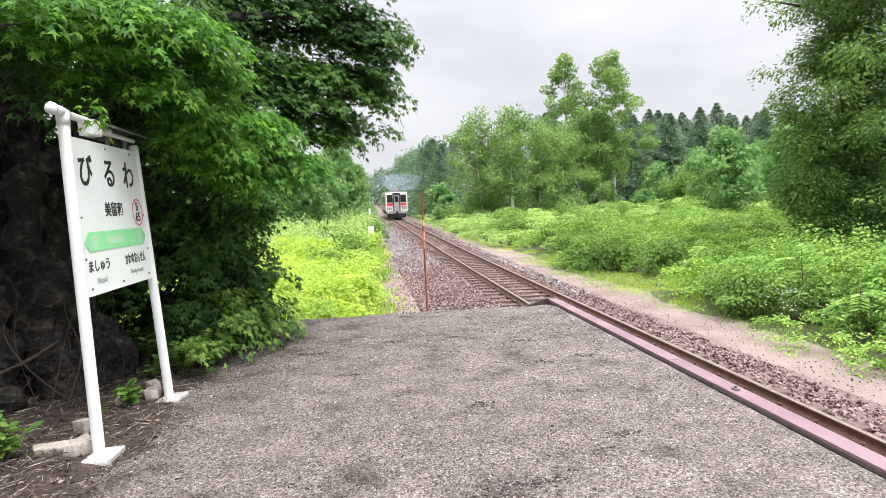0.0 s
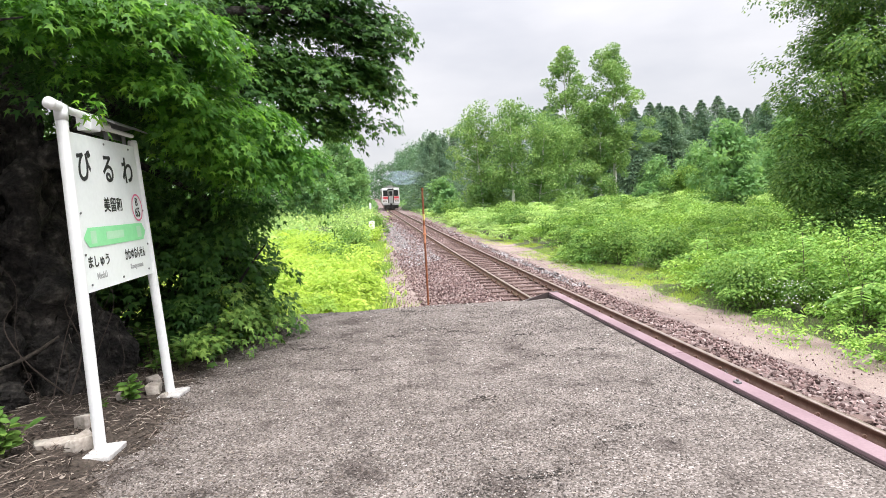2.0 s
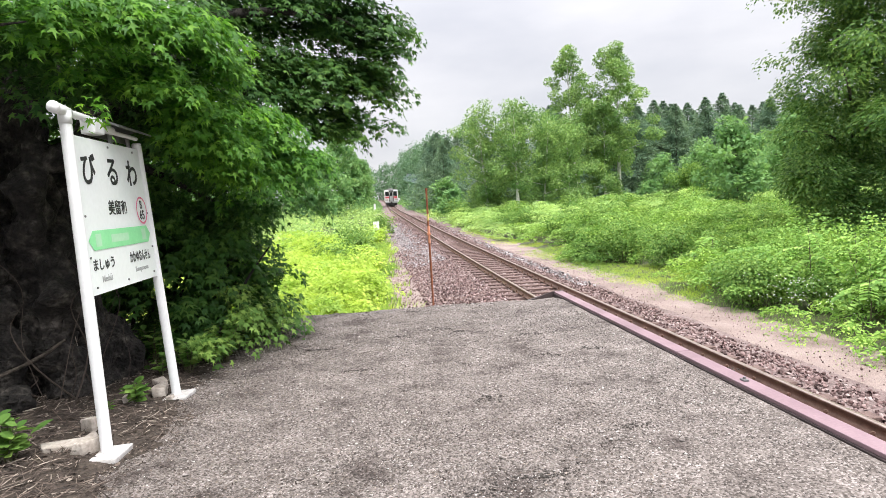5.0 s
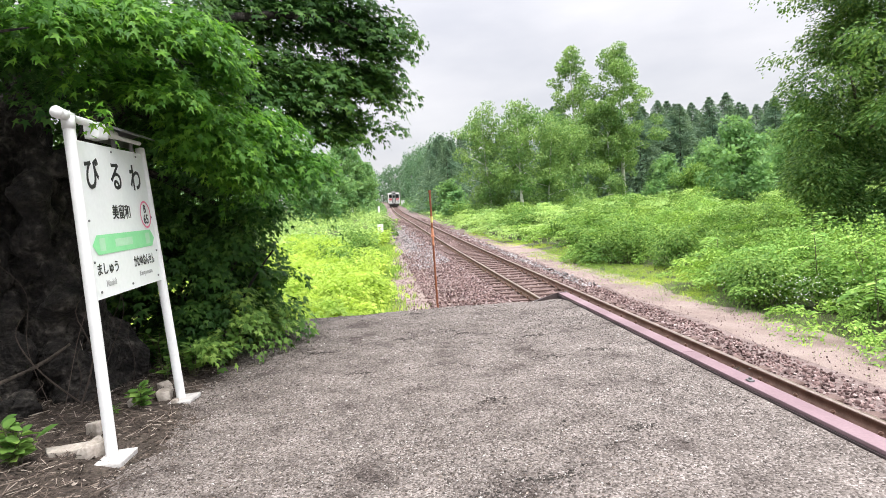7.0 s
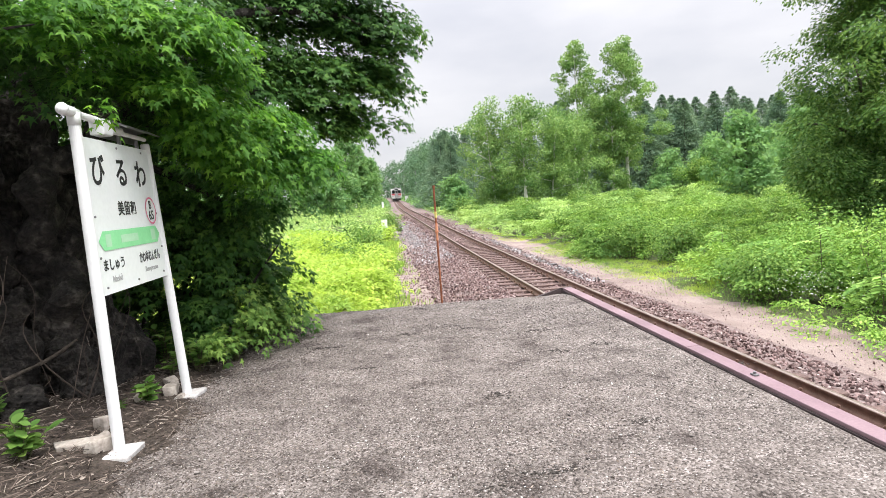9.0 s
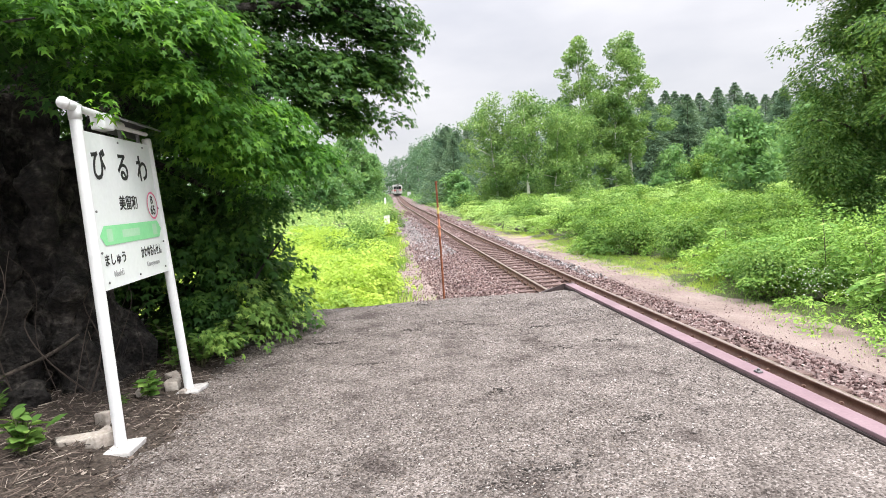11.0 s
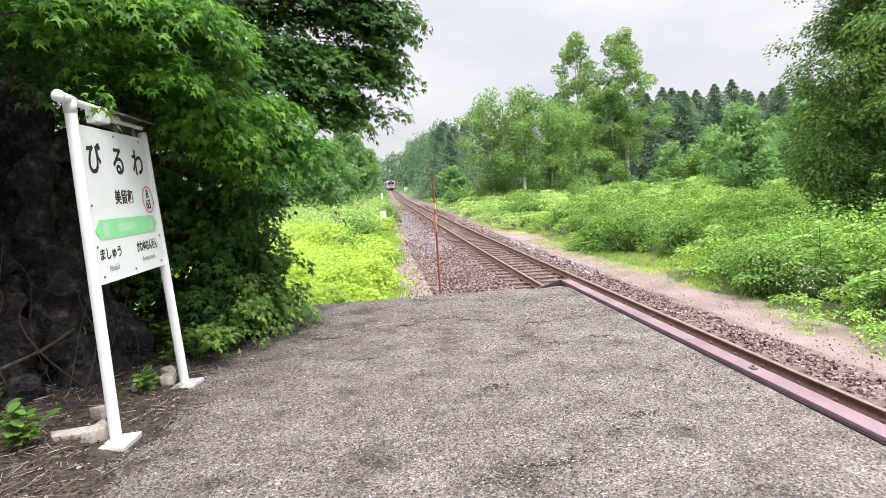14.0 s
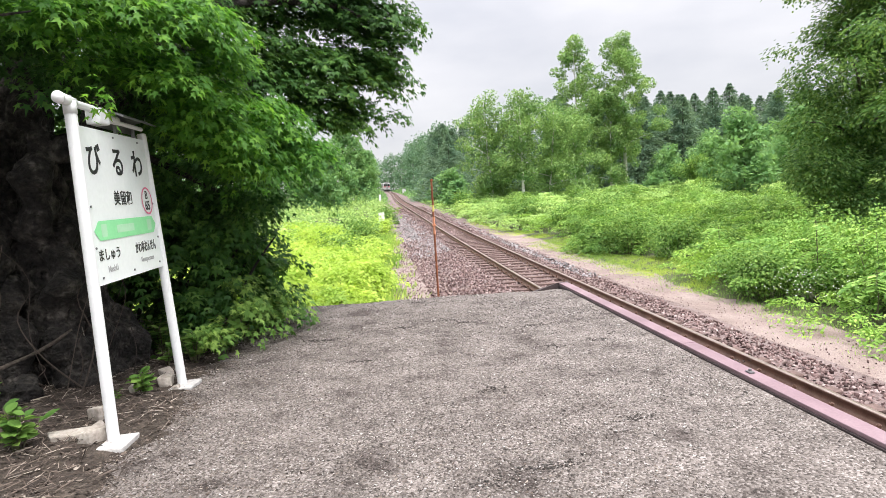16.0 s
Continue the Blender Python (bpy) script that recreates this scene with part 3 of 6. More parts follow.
sv, sf = place(CHUNK, np.stack([track_x(fs), fs, rail_z(fs) - 0.22], 1), np.tile((0, 1.0, 0), (len(fs), 1)), np.tile((0, 0, 1.0), (len(fs), 1)), np.tile((2.2, 0.22, 0.16), (len(fs), 1)))
tagged(under("far_sleepers", raw_mesh("far_sleepers", sv, sf, [SLEEPER]), track), "old wooden sleepers", kind="stuff")


def strew(name, n, dlo, dhi, ylo, yhi, power, size, mat, label, thin=True):
    y = ylo + (yhi - ylo) * RNG.random(n) ** power
    d = RNG.uniform(dlo, dhi, n)
    x = track_x(y) + d
    ok = ~((x < 2.75) & (y < 10.6)) & (np.abs(np.abs(d) - 0.566) > 0.075)
    on_sleeper = (np.abs(((y + 3.0 + 0.33) % 0.66) - 0.33) < 0.11) & (np.abs(d) < 1.05)
    ok &= ~(on_sleeper & (RNG.random(n) < 0.96))
    if thin:
        ok &= ~((np.abs(d) > 1.9) & (RNG.random(n) < (np.abs(d) - 1.9) * 0.75))
    if thin:
        ok &= ~((d > 1.45) & (RNG.random(n) < (d - 1.45) * 1.7))
    x, y, d = x[ok], y[ok], d[ok]
    m = len(x)
    s = size * RNG.uniform(0.6, 1.5, m)
    z = rail_z(y) + np.interp(d, bed_d, bed_h) + s * 0.22
    v, f = place(CHUNK, np.stack([x, y, z], 1), RNG.normal(size=(m, 3)), RNG.normal(size=(m, 3)), s[:, None] * RNG.uniform(0.55, 1.15, (m, 3)))
    return tagged(new(name, raw_mesh(name, v, f, [mat])), label, "ballast", kind="stuff")


strew("ballast_stones", 32000, -1.9, 1.95, 2.5, 34, 1.35, 0.039, BALLAST_ST, "reddish brown crushed ballast stones between and beside the rails")
strew("ballast_stones", 5200, -3.0, -1.4, 10.5, 34, 1.2, 0.050, BALLAST_ST, "reddish brown ballast stones beside the track", False)
strew("verge_stones", 6500, -4.1, -1.5, 10.4, 36, 1.2, 0.030, BALLAST_ST, "small reddish brown stones on the sandy shoulder", False)
strew("verge_stones", 2000, 1.4, 3.7, 3.0, 30, 1.1, 0.020, BALLAST_ST, "scattered small stones on the sandy verge", False)
strew("ballast_stones", 6000, -1.9, 2.4, 34, 80, 1.2, 0.085, BALLAST_ST, "reddish brown ballast stones farther along the track")
strew("pale_ballast_stones", 5000, -3.4, -1.3, 26, 62, 1.1, 0.06, PALE_ST, "pale grey fresh ballast stones on the shoulder")
strew("pale_ballast_stones", 2500, 1.3, 2.6, 17, 50, 1.1, 0.065, PALE_ST, "pale grey ballast stones on the far shoulder")

# ---- leaf litter under the trees ----
def litter_z(x, y):
    rim = -1.62 + 0.16 * lumps(x * 0, y, 0.4) + 0.13 * lumps(x, y, 0.15)
    return platform_z(x, np.minimum(y, 8.9)) + np.clip((rim - x) * 0.10, -0.06, 0.035) + np.clip((-2.2 - x) * 0.06, 0, 0.25) + 0.012 * lumps(x, y, 0.12) * (x < rim)


tagged(new("leaf_litter", sheet(np.concatenate([np.arange(-10, -4.5, 0.3), np.arange(-4.5, -1.15, 0.05)]), np.concatenate([np.arange(-3, 2, 0.3), np.arange(2, 9.0, 0.05)]), litter_z, [LITTER], "leaf_litter")), "brown leaf litter and soil under the trees", "leaf litter", kind="structure")
n = 12000
x, y = -1.40 - 3.0 * RNG.random(n) ** 1.2, RNG.uniform(2.6, 8.2, n)
keep = (np.minimum(np.hypot(x + 1.70, y - 4.20), np.hypot(x + 1.70, y - 5.40)) > 0.26) & (x < -1.62 + 0.16 * lumps(x * 0, y, 0.4) + RNG.normal(scale=0.17, size=n))
x, y = x[keep], y[keep]
n = len(x)
L = RNG.uniform(0.03, 0.19, n) * np.where(RNG.random(n) < 0.06, 2.3, 1)
v, f = place(CHUNK, np.stack([x, y, litter_z(x, y) + RNG.uniform(0.003, 0.025, n)], 1), RNG.normal(size=(n, 3)) * (1, 1, 0.16), np.tile((0, 0, 1.0), (n, 1)) + RNG.normal(scale=0.2, size=(n, 3)), np.stack([RNG.uniform(0.002, 0.007, n), L, RNG.uniform(0.002, 0.006, n)], 1))
tagged(new("dry_twigs", raw_mesh("dry_twigs", v, f, [TWIG])), "dry brown twigs and bark scraps on the ground", "twigs", kind="stuff")

n = 9000
x, y = -1.35 - 3.2 * RNG.random(n) ** 1.1, RNG.uniform(2.4, 8.4, n)
ok = x < -1.55 + 0.16 * lumps(x * 0, y, 0.4) + RNG.normal(scale=0.16, size=n)
x, y = x[ok], y[ok]
n = len(x)
v, f = place(LEAF, np.stack([x, y, litter_z(x, y) + RNG.uniform(0.002, 0.02, n)], 1), RNG.normal(size=(n, 3)) * (1, 1, 0.25), np.array((0, 0, 1.0)) + RNG.normal(scale=0.5, size=(n, 3)), RNG.uniform(0.014, 0.040, n))
tagged(new("dead_leaves", raw_mesh("dead_leaves", v, f, [TWIG])), "curled brown dead leaves among the twigs", "dead leaves", kind="stuff")

# leaf crumbs, densest by the trees; they also darken the gravel as tree shade
n = 24000
x = -1.75 + 3.3 * RNG.random(n) ** 1.7
y = 1.7 + 7.2 * RNG.random(n) ** 1.4
v, f = place(LEAF, np.stack([x, y, platform_z(x, y) + RNG.uniform(0.004, 0.012, n)], 1), RNG.normal(size=(n, 3)) * (1, 1, 0.2), np.array((0, 0, 1.0)) + RNG.normal(scale=0.35, size=(n, 3)), np.stack([RNG.uniform(0.005, 0.02, n), RNG.uniform(0.008, 0.028, n), np.full(n, 0.008)], 1))
tagged(new("leaf_crumbs", raw_mesh("leaf_crumbs", v, f, [TWIG])), "brown leaf crumbs trodden into the gravel near the trees, also darkening it for their shade", "leaf crumbs", kind="stuff")

# ---- station name sign ----
SIGN_M = Matrix.Translation((-1.748, 4.82, 0.0)) @ Matrix.Rotation(radians(-4.0), 4, "Z") @ Matrix.Rotation(radians(-2.6), 4, "Y")


def text_mesh(body, size, width=1.0, bold=0.018):
    cu = bpy.data.curves.new("lettering", "FONT")
    cu.body, cu.size, cu.align_x, cu.align_y, cu.extrude, cu.resolution_u, cu.offset = body, size, "CENTER", "CENTER", 0.0008, 4, size * bold
    tmp = new("tmp_lettering", cu)
    bpy.context.view_layer.update()
    me = bpy.data.meshes.new_from_object(tmp.evaluated_get(bpy.context.evaluated_depsgraph_get()))
    bpy.data.objects.remove(tmp)
    bpy.data.curves.remove(cu)
    for v in me.vertices:
        v.co.x *= width
    return me


def station_sign():
    """Local axes: y along the board, away from the viewer; x out of its face; z up."""
    root = tagged(new("station_sign"), "white station name sign on two white pipe posts under maple leaves", "station sign")
    half = 0.607
    for s, top in ((-1, 2.18), (1, 2.12)):
        part("post", pipe([(0, s * half, 0.0), (0, s * half, top - 0.01), (0, s * half, top)], [0.037, 0.037, 0.030], 20), WHITE, root, smooth=False)
        bm = box((-0.06, s * half - 0.16, -0.02), (0.125, s * half + 0.10, 0.026), 0.012)
        for v in bm.verts:
            v.co += Vector((lumps(v.co.y * 9, v.co.z * 9) * 0.012, lumps(v.co.x * 9, v.co.z * 9 + 3) * 0.018, 0))
        part("foot_plate", bm, CONCRETE, root, "rough white-painted concrete foot")
    bx = 0.018
    bm = box((-0.012, -0.568, 1.035), (bx, 0.568, 2.065))
    bmesh.ops.subdivide_edges(bm, edges=list(bm.edges), cuts=14, use_grid_fill=True)
    board = part("board", bm, BOARD, root)
    face = Matrix(((0, 0, 1, bx + 0.0018), (1, 0, 0, 0), (0, 1, 0, 0), (0, 0, 0, 1)))

    def letters(body, y, z, size, mat=BLACK, width=1.0, proud=0.0):
        me = text_mesh(body, size, width)
        me.transform(Matrix.Translation((proud, y, z)) @ face)
        me.materials.clear()
        me.materials.append(mat)
        return under("lettering", me, board)

    for ch, y, dz in (("び", -0.410, 0), ("る", -0.022, 0), ("わ", 0.345, 0)):
        letters(ch, y, 1.845, 0.226)
    letters("美留和", -0.012, 1.594, 0.108)
    letters("ましゅう", -0.355, 1.222, 0.086)
    letters("かわゆおんせん", 0.272, 1.222, 0.092, width=0.62)
    letters("Mashū", -0.335, 1.125, 0.058, FADED)
    letters("Kawayuonsen", 0.272, 1.132, 0.052, FADED, 0.85)
    # station number in a pink ring
    bm = bmesh.new()
    bmesh.ops.create_circle(bm, cap_ends=False, radius=0.108, segments=40)
    inner = bmesh.ops.create_circle(bm, cap_ends=False, radius=0.093, segments=40)["verts"]
    bmesh.ops.bridge_loops(bm, edges=list(bm.edges))
    bm.transform(Matrix.Translation((0.0015, 0.435, 1.575)) @ face)
    part("number_ring", bm, PINKRING, board, "pink ring")
    letters("B", 0.435, 1.617, 0.090)
    letters("65", 0.435, 1.535, 0.100)
    # green arrow band
    bm = bmesh.new()
    pts = [(-0.545, 0.0), (-0.475, 0.065), (0.475, 0.065), (0.535, 0.0), (0.475, -0.065), (-0.475, -0.065)]
    vs = [bm.verts.new((y, z, 0)) for y, z in pts]
    bm.faces.new(vs)
    bm.transform(Matrix.Translation((0.0016, 0, 1.388)) @ face)
    bmesh.ops.triangulate(bm, faces=list(bm.faces))
    bmesh.ops.subdivide_edges(bm, edges=list(bm.edges), cuts=5, use_grid_fill=True)
    part("route_band", bm, GREEN, board, "green arrow band")
    for y, w, h in ((-0.40, 0.085, 0.085), (-0.05, 0.30, 0.055), (0.40, 0.085, 0.085)):
        part("band_bar", box((bx + 0.0034, y - w / 2, 1.388 - h / 2), (bx + 0.0044, y + w / 2, 1.388 + h / 2)), GREENPALE, board, "faded pale bar")
    for y, z in ((-0.545, 1.55), (0.545, 1.55), (-0.5, 1.08), (0, 1.075), (0.5, 1.08), (0.545, 1.28), (-0.545, 1.28), (-0.05, 2.03), (0.42, 2.03)):
        part("screw", pipe([(bx - 0.002, y, z), (bx + 0.007, y, z)], 0.008, 8), GREYMETAL, board)
    # pipe tee, arm, junction box and lamp hood above the board
    part("pipe_tee", joined([pipe([(0, -half, 2.13), (0, -half, 2.21)], 0.041, 18), pipe([(0, -half - 0.135, 2.215), (0, -half - 0.05, 2.212), (0, -half + 0.05, 2.205)], 0.033, 18), pipe([(0, -half - 0.150, 2.216), (0, -half - 0.125, 2.215)], 0.037, 18)]), WHITE, root, "white pipe tee", True)
    part("pipe_arm", pipe([(0, -half + 0.05, 2.205), (0, -0.17, 2.205)], 0.024, 14), WHITE, root)
    part("junction_box", box((-0.05, -0.29, 2.105), (0.05, -0.13, 2.215), 0.012), WHITE, root, "white junction box")
    part("lamp_socket", pipe([(0.02, -0.14, 2.16), (0.02, 0.06, 2.16)], 0.03, 14), WHITE, root)
    bm = bmesh.new()
    ring = [(-0.075, 2.115), (-0.05, 2.20), (0.05, 2.215), (0.145, 2.165), (0.14, 2.155), (0.048, 2.203), (-0.045, 2.19), (-0.065, 2.115)]
    a = [bm.verts.new((x, -0.12, z)) for x, z in ring]
    b = [bm.verts.new((x, half - 0.04, z)) for x, z in ring]
    for i in range(8):
        bm.faces.new((a[i], a[(i + 1) % 8], b[(i + 1) % 8], b[i]))
    bm.faces.new(a[::-1]), bm.faces.new(b)
    part("lamp_hood", bm, GREYMETAL, root, "grey metal lamp hood")
    part("lamp_tube", pipe([(0.03, 0.02, 2.145), (0.03, half - 0.08, 2.145)], 0.016, 12), WHITE, root)
    for y in (0.1, 0.45):
        part("hood_bracket", box((-0.02, y - 0.02, 2.05), (0.0, y + 0.02, 2.14), 0.003), GREYMETAL, root)
    for ob in root.children_recursive:
        for v in ob.data.vertices:
            v.co.x -= 0.045 * (v.co.y / half) * (v.co.z / 2.1)
    root.matrix_world = SIGN_M
    return root


station_sign()

# ---- stake at the end of the platform ----
stake = tagged(new("marker_stake"), "thin rusty orange marker stake beyond the platform end", "stake")
part("pole", pipe([(0, 0, -0.35), (0, 0, 2.66)], 0.017, 10), STAKE, stake)
part("cap", pipe([(0, 0, 2.66), (0, 0, 2.70)], 0.023, 10), STAKE, stake)
part("reflector_band", pipe([(0, 0, 2.17), (0, 0, 2.27)], 0.0205, 10), YELLOW, stake, "bleached yellow band")
part("paint_band", pipe([(0, 0, 1.80), (0, 0, 2.08)], 0.0195, 10), STAKEBAND, stake, "bright orange band")
part("clamp", box((-0.028, -0.028, 1.93), (0.028, 0.028, 1.96), 0.004), STAKEBAND, stake)
stake.matrix_world = pose(0.965, 10.35, -1.0, 0, -0.4, 0)

# ---- diesel railcar ----
STEEL = surface("stainless_body", [(0.3, (0.40, 0.41, 0.42)), (0.7, (0.55, 0.56, 0.57))], 3, 0.35, 0.6, 0.05, 40, 0.1, 0.003)
CREAM = surface("pale_front_paint", [(0.3, (0.66, 0.66, 0.67)), (0.7, (0.78, 0.78, 0.78))], 3, 0.4, 0, 0.05, 40, 0.1, 0.003)
RED = surface("red_stripe_paint", [(0.3, (0.50, 0.05, 0.075)), (0.7, (0.60, 0.09, 0.115))], 3, 0.4, 0, 0, 40, 0.1)
UNDER = surface("grimy_underframe", [(0.3, (0.02, 0.02, 0.02)), (0.7, (0.06, 0.055, 0.05))], 5, 0.8, 0.2, 0.2, 40, 0.3, 0.01)
ROOF = surface("grey_roof", [(0.3, (0.22, 0.22, 0.22)), (0.7, (0.34, 0.34, 0.34))], 3, 0.7, 0, 0.1, 40, 0.2, 0.01)
GLASS, _n, _l, _b = mat_base("dark_glass")
_b.inputs["Base Color"].default_value, _b.inputs["Roughness"].default_value = (0.015, 0.018, 0.02, 1), 0.08
LENS, _n, _l, _b = mat_base("lamp_lens")
_b.inputs["Base Color"].default_value, _b.inputs["Roughness"].default_value = (0.75, 0.72, 0.66, 1), 0.12


def railcar():
    """Rear end at the origin, facing -y; rail head at z 0."""
    car = tagged(new("railcar"), "silver diesel railcar with red stripes driving away along the track", "train")
    w, ln = 1.40, 21.3
    body = part("body", box((-w, 0.02, 1.0), (w, ln, 3.42), 0.10, 3), STEEL, car)
    part("front_panel", box((-w - 0.004, -0.05, 0.98), (w + 0.004, 0.06, 3.44), 0.07, 3), CREAM, car, "pale painted end")
    bm = bmesh.new()
    ring = [(-w, 3.36), (-1.15, 3.55), (-0.6, 3.66), (0, 3.70), (0.6, 3.66), (1.15, 3.55), (w, 3.36)]
    a, b = [bm.verts.new((x, 0.0, z)) for x, z in ring], [bm.verts.new((x, ln, z)) for x, z in ring]
    for i in range(6):
        bm.faces.new((a[i], a[i + 1], b[i + 1], b[i]))
    bm.faces.new(a), bm.faces.new(b[::-1])
    part("roof", bm, ROOF, car)
    for y in (1.6, 5.0, 9.0, 13.0, 17.0):
        part("roof_vent", box((-0.32, y, 3.66), (0.32, y + 0.7, 3.86), 0.04), ROOF, car)
    part("exhaust_stack", pipe([(0.75, 6.6, 3.5), (0.75, 6.6, 3.95)], 0.09, 10), UNDER, car)
    # end face
    for s in (-1, 1):
        win = part("end_window", box((s * 0.86 - 0.36, -0.075, 2.16), (s * 0.86 + 0.36, -0.045, 3.10), 0.03), GLASS, car)
        for z0 in (2.17, 3.06):
            part("window_frame", box((s * 0.83 - 0.45, -0.068, z0), (s * 0.83 + 0.45, -0.046, z0 + 0.05)), UNDER, car)
        part("red_stripe", box((s * 0.90 - 0.50, -0.066, 1.72), (s * 0.90 + 0.50, -0.046, 2.08), 0.01), RED, car, "red stripe")
        part("red_stripe", box((s * 0.90 - 0.50, -0.066, 1.55), (s * 0.90 + 0.50, -0.046, 1.62), 0.01), RED, car, "thin red stripe")
        part("lamp_panel", box((s * 0.98 - 0.30, -0.075, 1.24), (s * 0.98 + 0.30, -0.045, 1.46), 0.03), UNDER, car)
        for o in (-0.13, 0.13):
            part("headlight", pipe([(s * 0.98 + o, -0.10, 1.35), (s * 0.98 + o, -0.05, 1.35)], 0.085, 14), LENS, car, "round lamp")
        part("grab_rail", pipe([(s * 0.47, -0.10, 1.2), (s * 0.47, -0.10, 2.3)], 0.018, 6), STEEL, car)
        part("step", box((s * 1.12 - 0.2, -0.15, 0.42), (s * 1.12 + 0.2, 0.1, 0.47)), UNDER, car)
    door = part("gangway_door", box((-0.37, -0.085, 1.05), (0.37, -0.045, 3.10), 0.02), STEEL, car)
    part("door_window", box((-0.25, -0.10, 2.20), (0.25, -0.082, 2.95), 0.02), GLASS, door)
    part("door_frame", joined([box((-0.47, -0.11, 1.0), (-0.34, -0.045, 3.15)), box((0.34, -0.11, 1.0), (0.47, -0.045, 3.15)), box((-0.47, -0.11, 3.08), (0.47, -0.045, 3.20))]), UNDER, car, "dark door surround")
    part("destination_box", box((-0.5, -0.07, 3.20), (0.5, -0.045, 3.36), 0.01), GLASS, car)
    part("skirt", box((-1.32, -0.03, 0.70), (1.32, 0.06, 0.99), 0.03), STEEL, car, "pale lower skirt")
    for s in (-1, 1):
        part("corner_pillar", box((s * 1.33 - 0.07, -0.07, 1.0), (s * 1.33 + 0.07, -0.045, 3.4), 0.01), CREAM, car)
    part("coupler", joined([box((-0.09, -0.55, 0.76), (0.09, 0.3, 0.96), 0.03), box((-0.16, -0.62, 0.72), (0.16, -0.42, 1.0), 0.03)]), UNDER, car)
    bm = bmesh.new()
    pv = [bm.verts.new(p) for p in ((-1.15, -0.02, 0.18), (0, -0.30, 0.14), (1.15, -0.02, 0.18), (1.15, 0.05, 0.72), (0, -0.12, 0.72), (-1.15, 0.05, 0.72))]
    bm.faces.new((pv[0], pv[1], pv[4], pv[5])), bm.faces.new((pv[1], pv[2], pv[3], pv[4]))
    bmesh.ops.solidify(bm, geom=list(bm.faces), thickness=0.03)
    part("snow_plough", bm, UNDER, car, "dark snow plough")
    part("underframe", box((-1.2, 0.1, 0.55), (1.2, ln - 0.1, 1.02), 0.03), UNDER, car)
    for y in (2.2, 5.2, 15.5, 18.5):
        for s in (-1, 1):
            part("wheel", pipe([(s * 0.50, y, 0.43), (s * 0.62, y, 0.43)], 0.43, 20), UNDER, car)
    for y in (1.6, 14.9):
        part("bogie_frame", joined([box((s * 0.95 - 0.08, y, 0.35), (s * 0.95 + 0.08, y + 4.2, 0.62), 0.03) for s in (-1, 1)]), UNDER, car)
    # sides
    for s in (-1, 1):
        part("side_stripe", box((s * w - 0.006, 0.1, 1.72), (s * w + 0.006, ln - 0.1, 2.02)), RED, car, "red stripe")
        for k in range(11):
            y = 2.6 + k * 1.5
            part("side_window", box((s * w - 0.01, y, 2.12), (s * w + 0.01, y + 1.1, 2.95), 0.004, 1), GLASS, car)
        for y in (0.9, ln - 1.9):
            part("side_door", box((s * w - 0.008, y, 1.02), (s * w + 0.012, y + 0.95, 2.98), 0.004, 1), CREAM, car)
    return car


car = railcar()

# pale grey exhaust haze, in slow drifting wisps
HAZE, _n, _l, _b = mat_base("exhaust_haze")
_t = _n.new("ShaderNodeBsdfTransparent")
_d = _n.new("ShaderNodeBsdfDiffuse")
_d.inputs["Color"].default_value = (0.50, 0.60, 0.78, 1)
_m = _n.new("ShaderNodeMixShader")
_m.inputs[0].default_value = 0.075
_l.new(_t.outputs[0], _m.inputs[1]), _l.new(_d.outputs[0], _m.inputs[2])
_l.new(_m.outputs[0], _n["Material Output"].inputs["Surface"])


def haze_puff(r):
    bm = bmesh.new()
    bmesh.ops.create_icosphere(bm, subdivisions=3, radius=1)
    for v in bm.verts:
        v.co *= r * (1 + 0.35 * noise.noise(v.co * 1.7 + Vector((r * 9, 0, 0))))
        v.co.z *= 0.55
        v.co.x *= 1.35
    ob = part("exhaust_puff", bm, HAZE, None, "", True)
    return tagged(ob, "thin bluish exhaust haze drifting behind the railcar", "smoke", "exhaust haze")


puffs = [haze_puff(r) for r in (1.5, 2.1, 1.8)]

# ---- trees ----
def limb(points, r0, r1, sides=10, rough=0.15, steps=5):
    """A tapering, knobbly branch through the points."""
    pts = [Vector(p) for p in points]
    fine = []
    for i in range(len(pts) - 1):
        p0, p1, p2, p3 = pts[max(i - 1, 0)], pts[i], pts[i + 1], pts[min(i + 2, len(pts) - 1)]
        for k in range(steps):
            t = k / steps
            fine.append(0.5 * ((2 * p1) + (p2 - p0) * t + (2 * p0 - 5 * p1 + 4 * p2 - p3) * t * t + (3 * p1 - p0 - 3 * p2 + p3) * t ** 3))
    fine.append(pts[-1])
    radii = [r0 + (r1 - r0) * (i / (len(fine) - 1)) ** 0.8 for i in range(len(fine))]
    bm = pipe(fine, radii, sides)
    for v in bm.verts:
        i = min(range(len(fine)), key=lambda k: (fine[k] - v.co).length_squared)
        d = v.co - fine[i]
        v.co = fine[i] + d * (1 + rough * 2 * noise.noise(v.co * (0.5 / max(r0, 0.03))) + rough * noise.noise(v.co * (1.4 / max(r0, 0.03))))
    return bm


def leaves(name, sets, mat, parent, label=""):
    v, f = stack(sets) if isinstance(sets, list) else sets
    return under(name, raw_mesh(name, v, f, [mat]), parent, label)


